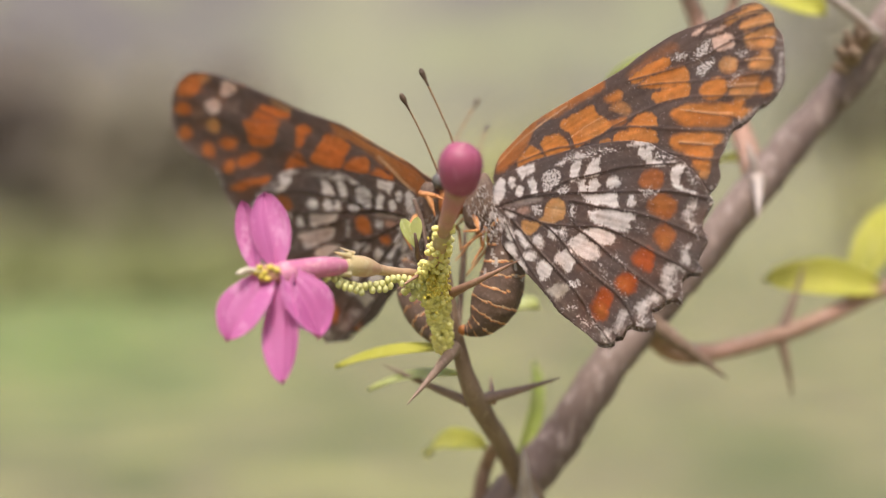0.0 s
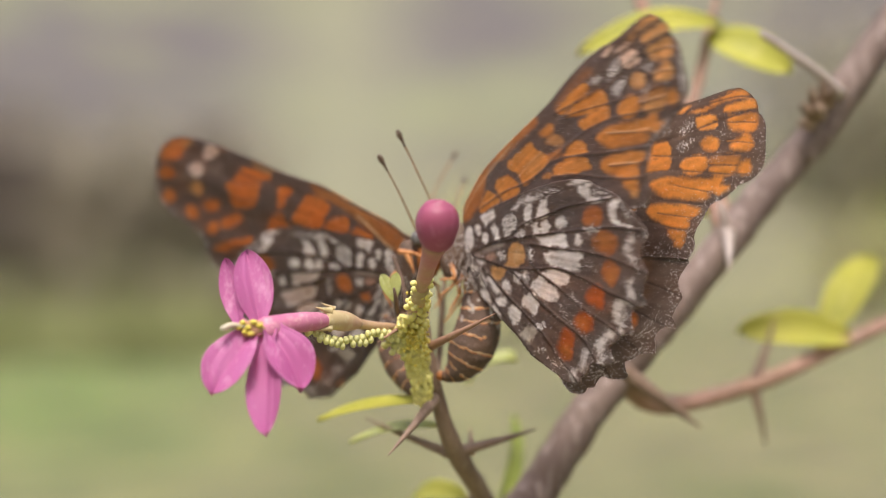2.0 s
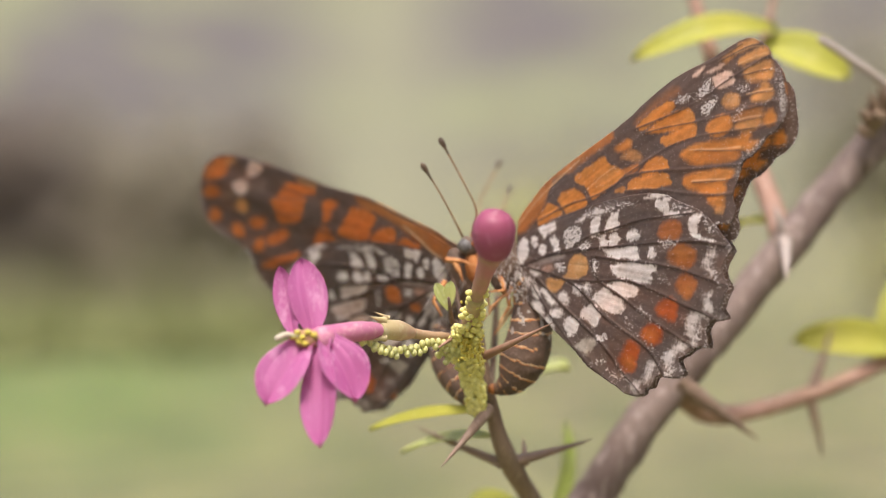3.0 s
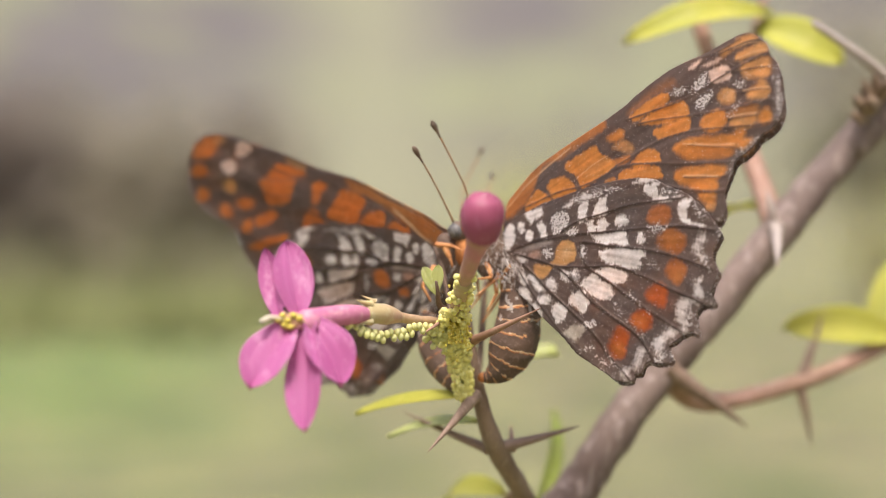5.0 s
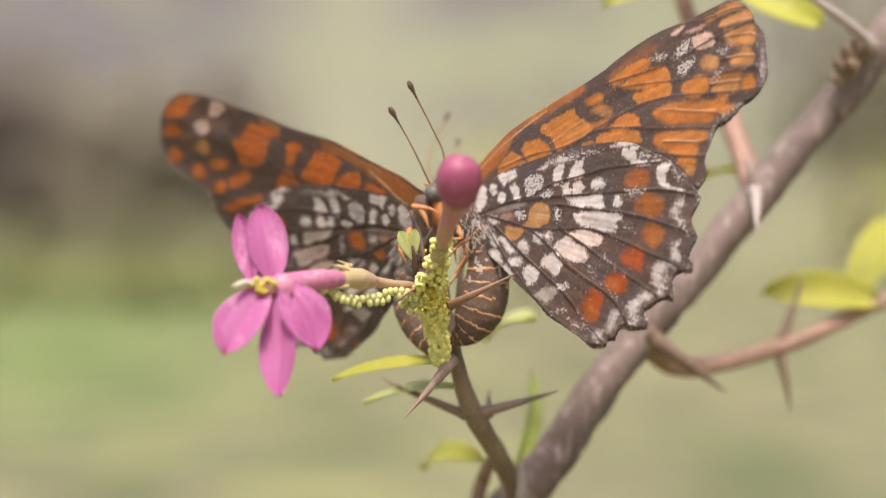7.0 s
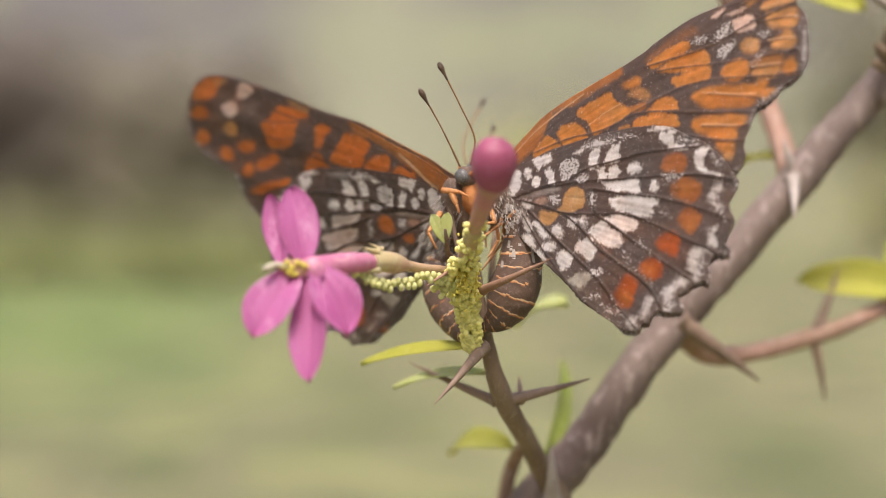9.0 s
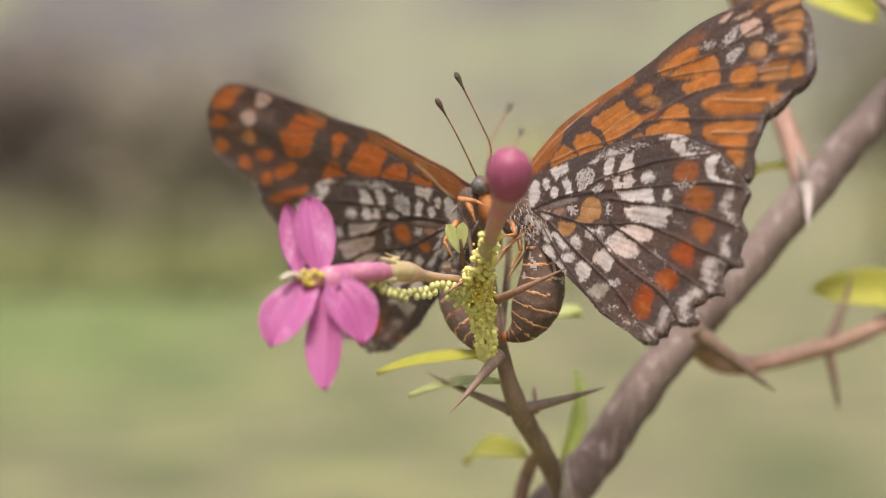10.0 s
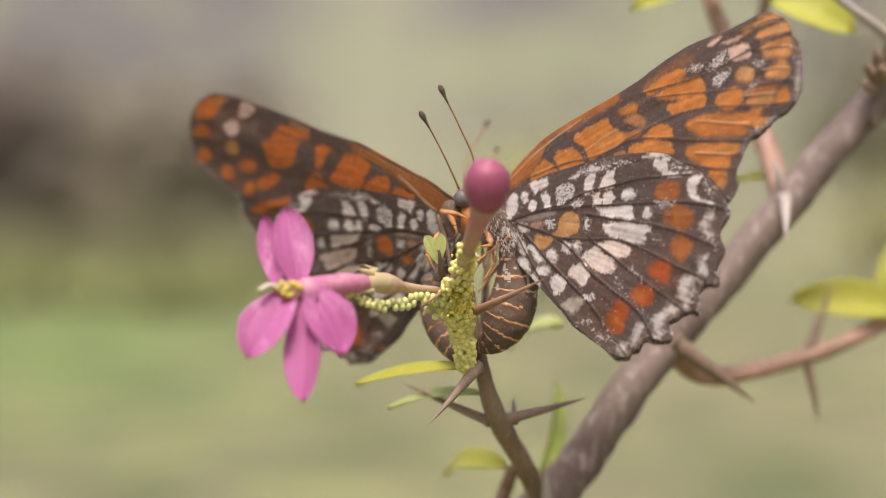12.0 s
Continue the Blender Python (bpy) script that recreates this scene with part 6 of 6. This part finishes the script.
# ---- what moves ----
def motions():
    def near_at(x, y, z, rx, ry, rz):
        return Matrix.Translation(BASE) @ pose(x * MM, y * MM, z * MM, rx, ry, rz)

    walk(near_bf, [
        (0, near_at(6.77, -0.16, 3.52, 49.74, 10.33, 52.96)),
        (0.5, near_at(6.86, -0.22, 3.39, 50.27, 10.58, 52.26)),
        (1, near_at(6.88, -0.23, 3.34, 50.4, 10.83, 52.14)),
        (1.5, near_at(7.02, -0.24, 3.4, 50.68, 11.21, 52.81)),
        (1.6, near_at(6.97, -0.24, 3.39, 50.53, 11.1, 52.77)),
        (2, near_at(6.73, -0.23, 4.04, 49.92, 10.62, 52.67)),
        (2.5, near_at(6.68, -0.21, 3.86, 49.15, 10.03, 52.55)),
        (3, near_at(6.21, -0.2, 3.88, 48.4, 9.44, 52.43)),
        (3.2, near_at(5.92, -0.19, 3.97, 48.2, 9.34, 52.45)),
        (3.4, near_at(6.32, -0.19, 3.34, 48, 9.24, 52.46)),
        (5, near_at(6, -0.15, 3.73, 46.43, 8.42, 52.62)),
        (5.5, near_at(5.88, -0.06, 3.79, 47.56, 9.81, 53.68)),
        (6, near_at(5.82, 0, 3.86, 47.53, 10.39, 54.17)),
        (6.5, near_at(5.75, 0.02, 3.98, 47.52, 10.94, 55.23)),
        (7, near_at(5.53, 0.08, 3.92, 47.04, 10.85, 55.68)),
        (7.2, near_at(5.54, 0.1, 3.92, 47.11, 10.83, 55.71)),
        (9, near_at(5.55, 0.26, 3.89, 46.6, 11.91, 55.11)),
        (9.3, near_at(5.66, 0.18, 3.87, 46.48, 10.91, 53.91)),
        (9.5, near_at(6.44, 0.73, 3.78, 46.27, 10.1, 52.18)),
        (9.7, near_at(5.79, 0.08, 3.85, 46.33, 9.57, 52.3)),
        (10, near_at(5.9, -0, 3.83, 46.22, 8.57, 51.09)),
        (10.5, near_at(5.85, 0.09, 3.76, 47.83, 10.69, 52.94)),
        (11, near_at(5.87, 0.12, 3.81, 48.18, 11.27, 53.12)),
        (11.5, near_at(5.78, 0.15, 3.81, 48.28, 11.85, 53.31)),
        (12, near_at(5.83, 0.17, 3.7, 48.05, 11.92, 53.37)),
    ])
    def far_at(x, y, z, rx, ry, rz):
        return Matrix.Translation(BASE) @ pose(x * MM, y * MM, z * MM, rx, ry, rz)

    walk(far_bf, [
        (0, far_at(-0.52, 3.51, 2.79, 53.01, 12.45, -125.45)),
        (0.5, far_at(-0.46, 3.51, 2.92, 52.51, 11.91, -126.02)),
        (1, far_at(-0.25, 3.52, 2.8, 51.91, 11.36, -126.01)),
        (1.5, far_at(-0.26, 3.52, 2.93, 50.6, 10.68, -125.83)),
        (2, far_at(-0.51, 3.51, 2.65, 53.34, 12.71, -125.4)),
        (2.5, far_at(-0.71, 3.51, 2.62, 54.57, 13.26, -125.32)),
        (3, far_at(-0.93, 3.5, 2.59, 55.91, 13.8, -125.48)),
        (5, far_at(-0.8, 3.51, 2.49, 55.45, 13.42, -125.45)),
        (5.5, far_at(-0.76, 3.5, 2.53, 56.16, 14.03, -125.36)),
        (6, far_at(-0.78, 3.5, 2.52, 56.36, 14.3, -125.1)),
        (6.5, far_at(-0.79, 3.5, 2.59, 56.46, 14.18, -125.36)),
        (7, far_at(-0.82, 3.5, 2.67, 55.06, 13.64, -125.21)),
        (9, far_at(-1.02, 3.5, 2.61, 55.49, 13.77, -125.33)),
        (9.5, far_at(-0.65, 3.5, 2.66, 54.53, 13.17, -125.91)),
        (10, far_at(-0.93, 3.5, 2.69, 55.26, 13.6, -125.68)),
        (10.5, far_at(-0.64, 3.51, 2.65, 54.6, 13.15, -125.82)),
        (11, far_at(-0.67, 3.51, 2.74, 54.19, 12.98, -125.93)),
        (11.5, far_at(-0.64, 3.51, 2.71, 54.34, 12.9, -125.96)),
        (12, far_at(-0.63, 3.51, 2.6, 54.53, 13.21, -125.78)),
    ])
    # wing beats: seconds; near forewing, near hindwing (degrees open, degrees swept); off wings alike
    beats = [
        (0, 0, 0, 0, 0, 0, 0), (1.6, 0, 0, 0, 0, 0, 0), (1.7, 33, 0, 33, 2, 38, -1.3),
        (1.8, 52, 1, 52, 3, 46, -1.3), (1.9, 50, 1, 50, 3, 47, -1.3), (2, 15.7, -5, 15.7, -1.7, 8, 2),
        (2.1, 11, -5, 11, -1.5, 10, 2), (2.2, 49, -1, 49, 3, 46, -1.3), (2.3, 57, 1, 57, 3, 47, -1.3),
        (2.4, 16, -4.8, 16, -1.1, 8, 2), (2.5, 9.7, -3.4, 9.7, 0.1, 5, 1), (2.6, 31, -3, 31, 3, 34, -1.3),
        (2.7, 53, 1, 53, 4, 46, -1.3), (2.8, 36, -2, 36, 3, 42, -1.3), (2.9, 7, -5, 7, -1.3, 12, -2),
        (3, 1.8, -4.2, 1.8, -1.1, 2, -2), (3.1, 17, -3, 17, 3, 15, -4), (3.2, 47.8, 1.8, 47.8, 5.4, 50, -1.3),
        (3.3, 24, 0, 24, 2, 24, -2), (3.4, 5, -1, 5, 1, 6, 0), (3.6, 1, 0, 1, 0, 1.5, 0),
        (4.8, 0, 0, 0, 0, 0.8, 0), (5, 1, 0, 1, 0, 1.2, 0), (5.5, 0, 0, 0, 0, 0.4, 0),
        (9.2, 0, 0, 0, 0, 0.2, 0), (9.3, 5, -3, 5, 0, 8, 0), (9.4, 32, 0, 32, 2, 38, 0),
        (9.5, 56, -1.0, 48.8, -3.0, 51.8, -1.3), (9.6, 25, 0, 25, 2, 25, 0), (9.7, 5, 0, 5, 0, 7, 0),
        (9.8, 1, 0, 1, 0, 2, 0), (9.9, 3, 0, 3, 0, 5, 0), (10, 0.5, 0, 0.5, 0, 1, 0),
        (12, 0, 0, 0, 0, 0.2, 0),
    ]
    for (kind, s), ob in near_wings.items():
        rows = []
        for t, fore, fore_swept, hind, hind_swept, off, off_swept in beats:
            if s > 0:
                rows.append((t, wing_pose(s, off, off_swept + (0.1 if kind == "forewing" else -0.18) * off, 0.45, 0.3)))
            elif kind == "forewing":
                rows.append((t, wing_pose(s, fore, fore_swept, 0.0, 0.3)))
            else:
                rows.append((t, wing_pose(s, hind, hind_swept, 0.0, 0.3)))
        walk(ob, rows)
    for (kind, s), ob in far_wings.items():
        ob.matrix_basis = wing_pose(s, 0.0, -2.8 if kind == "hindwing" else 0.0, 0.0 if s > 0 else 0.45, -0.12 if s > 0 else -0.25)


motions()
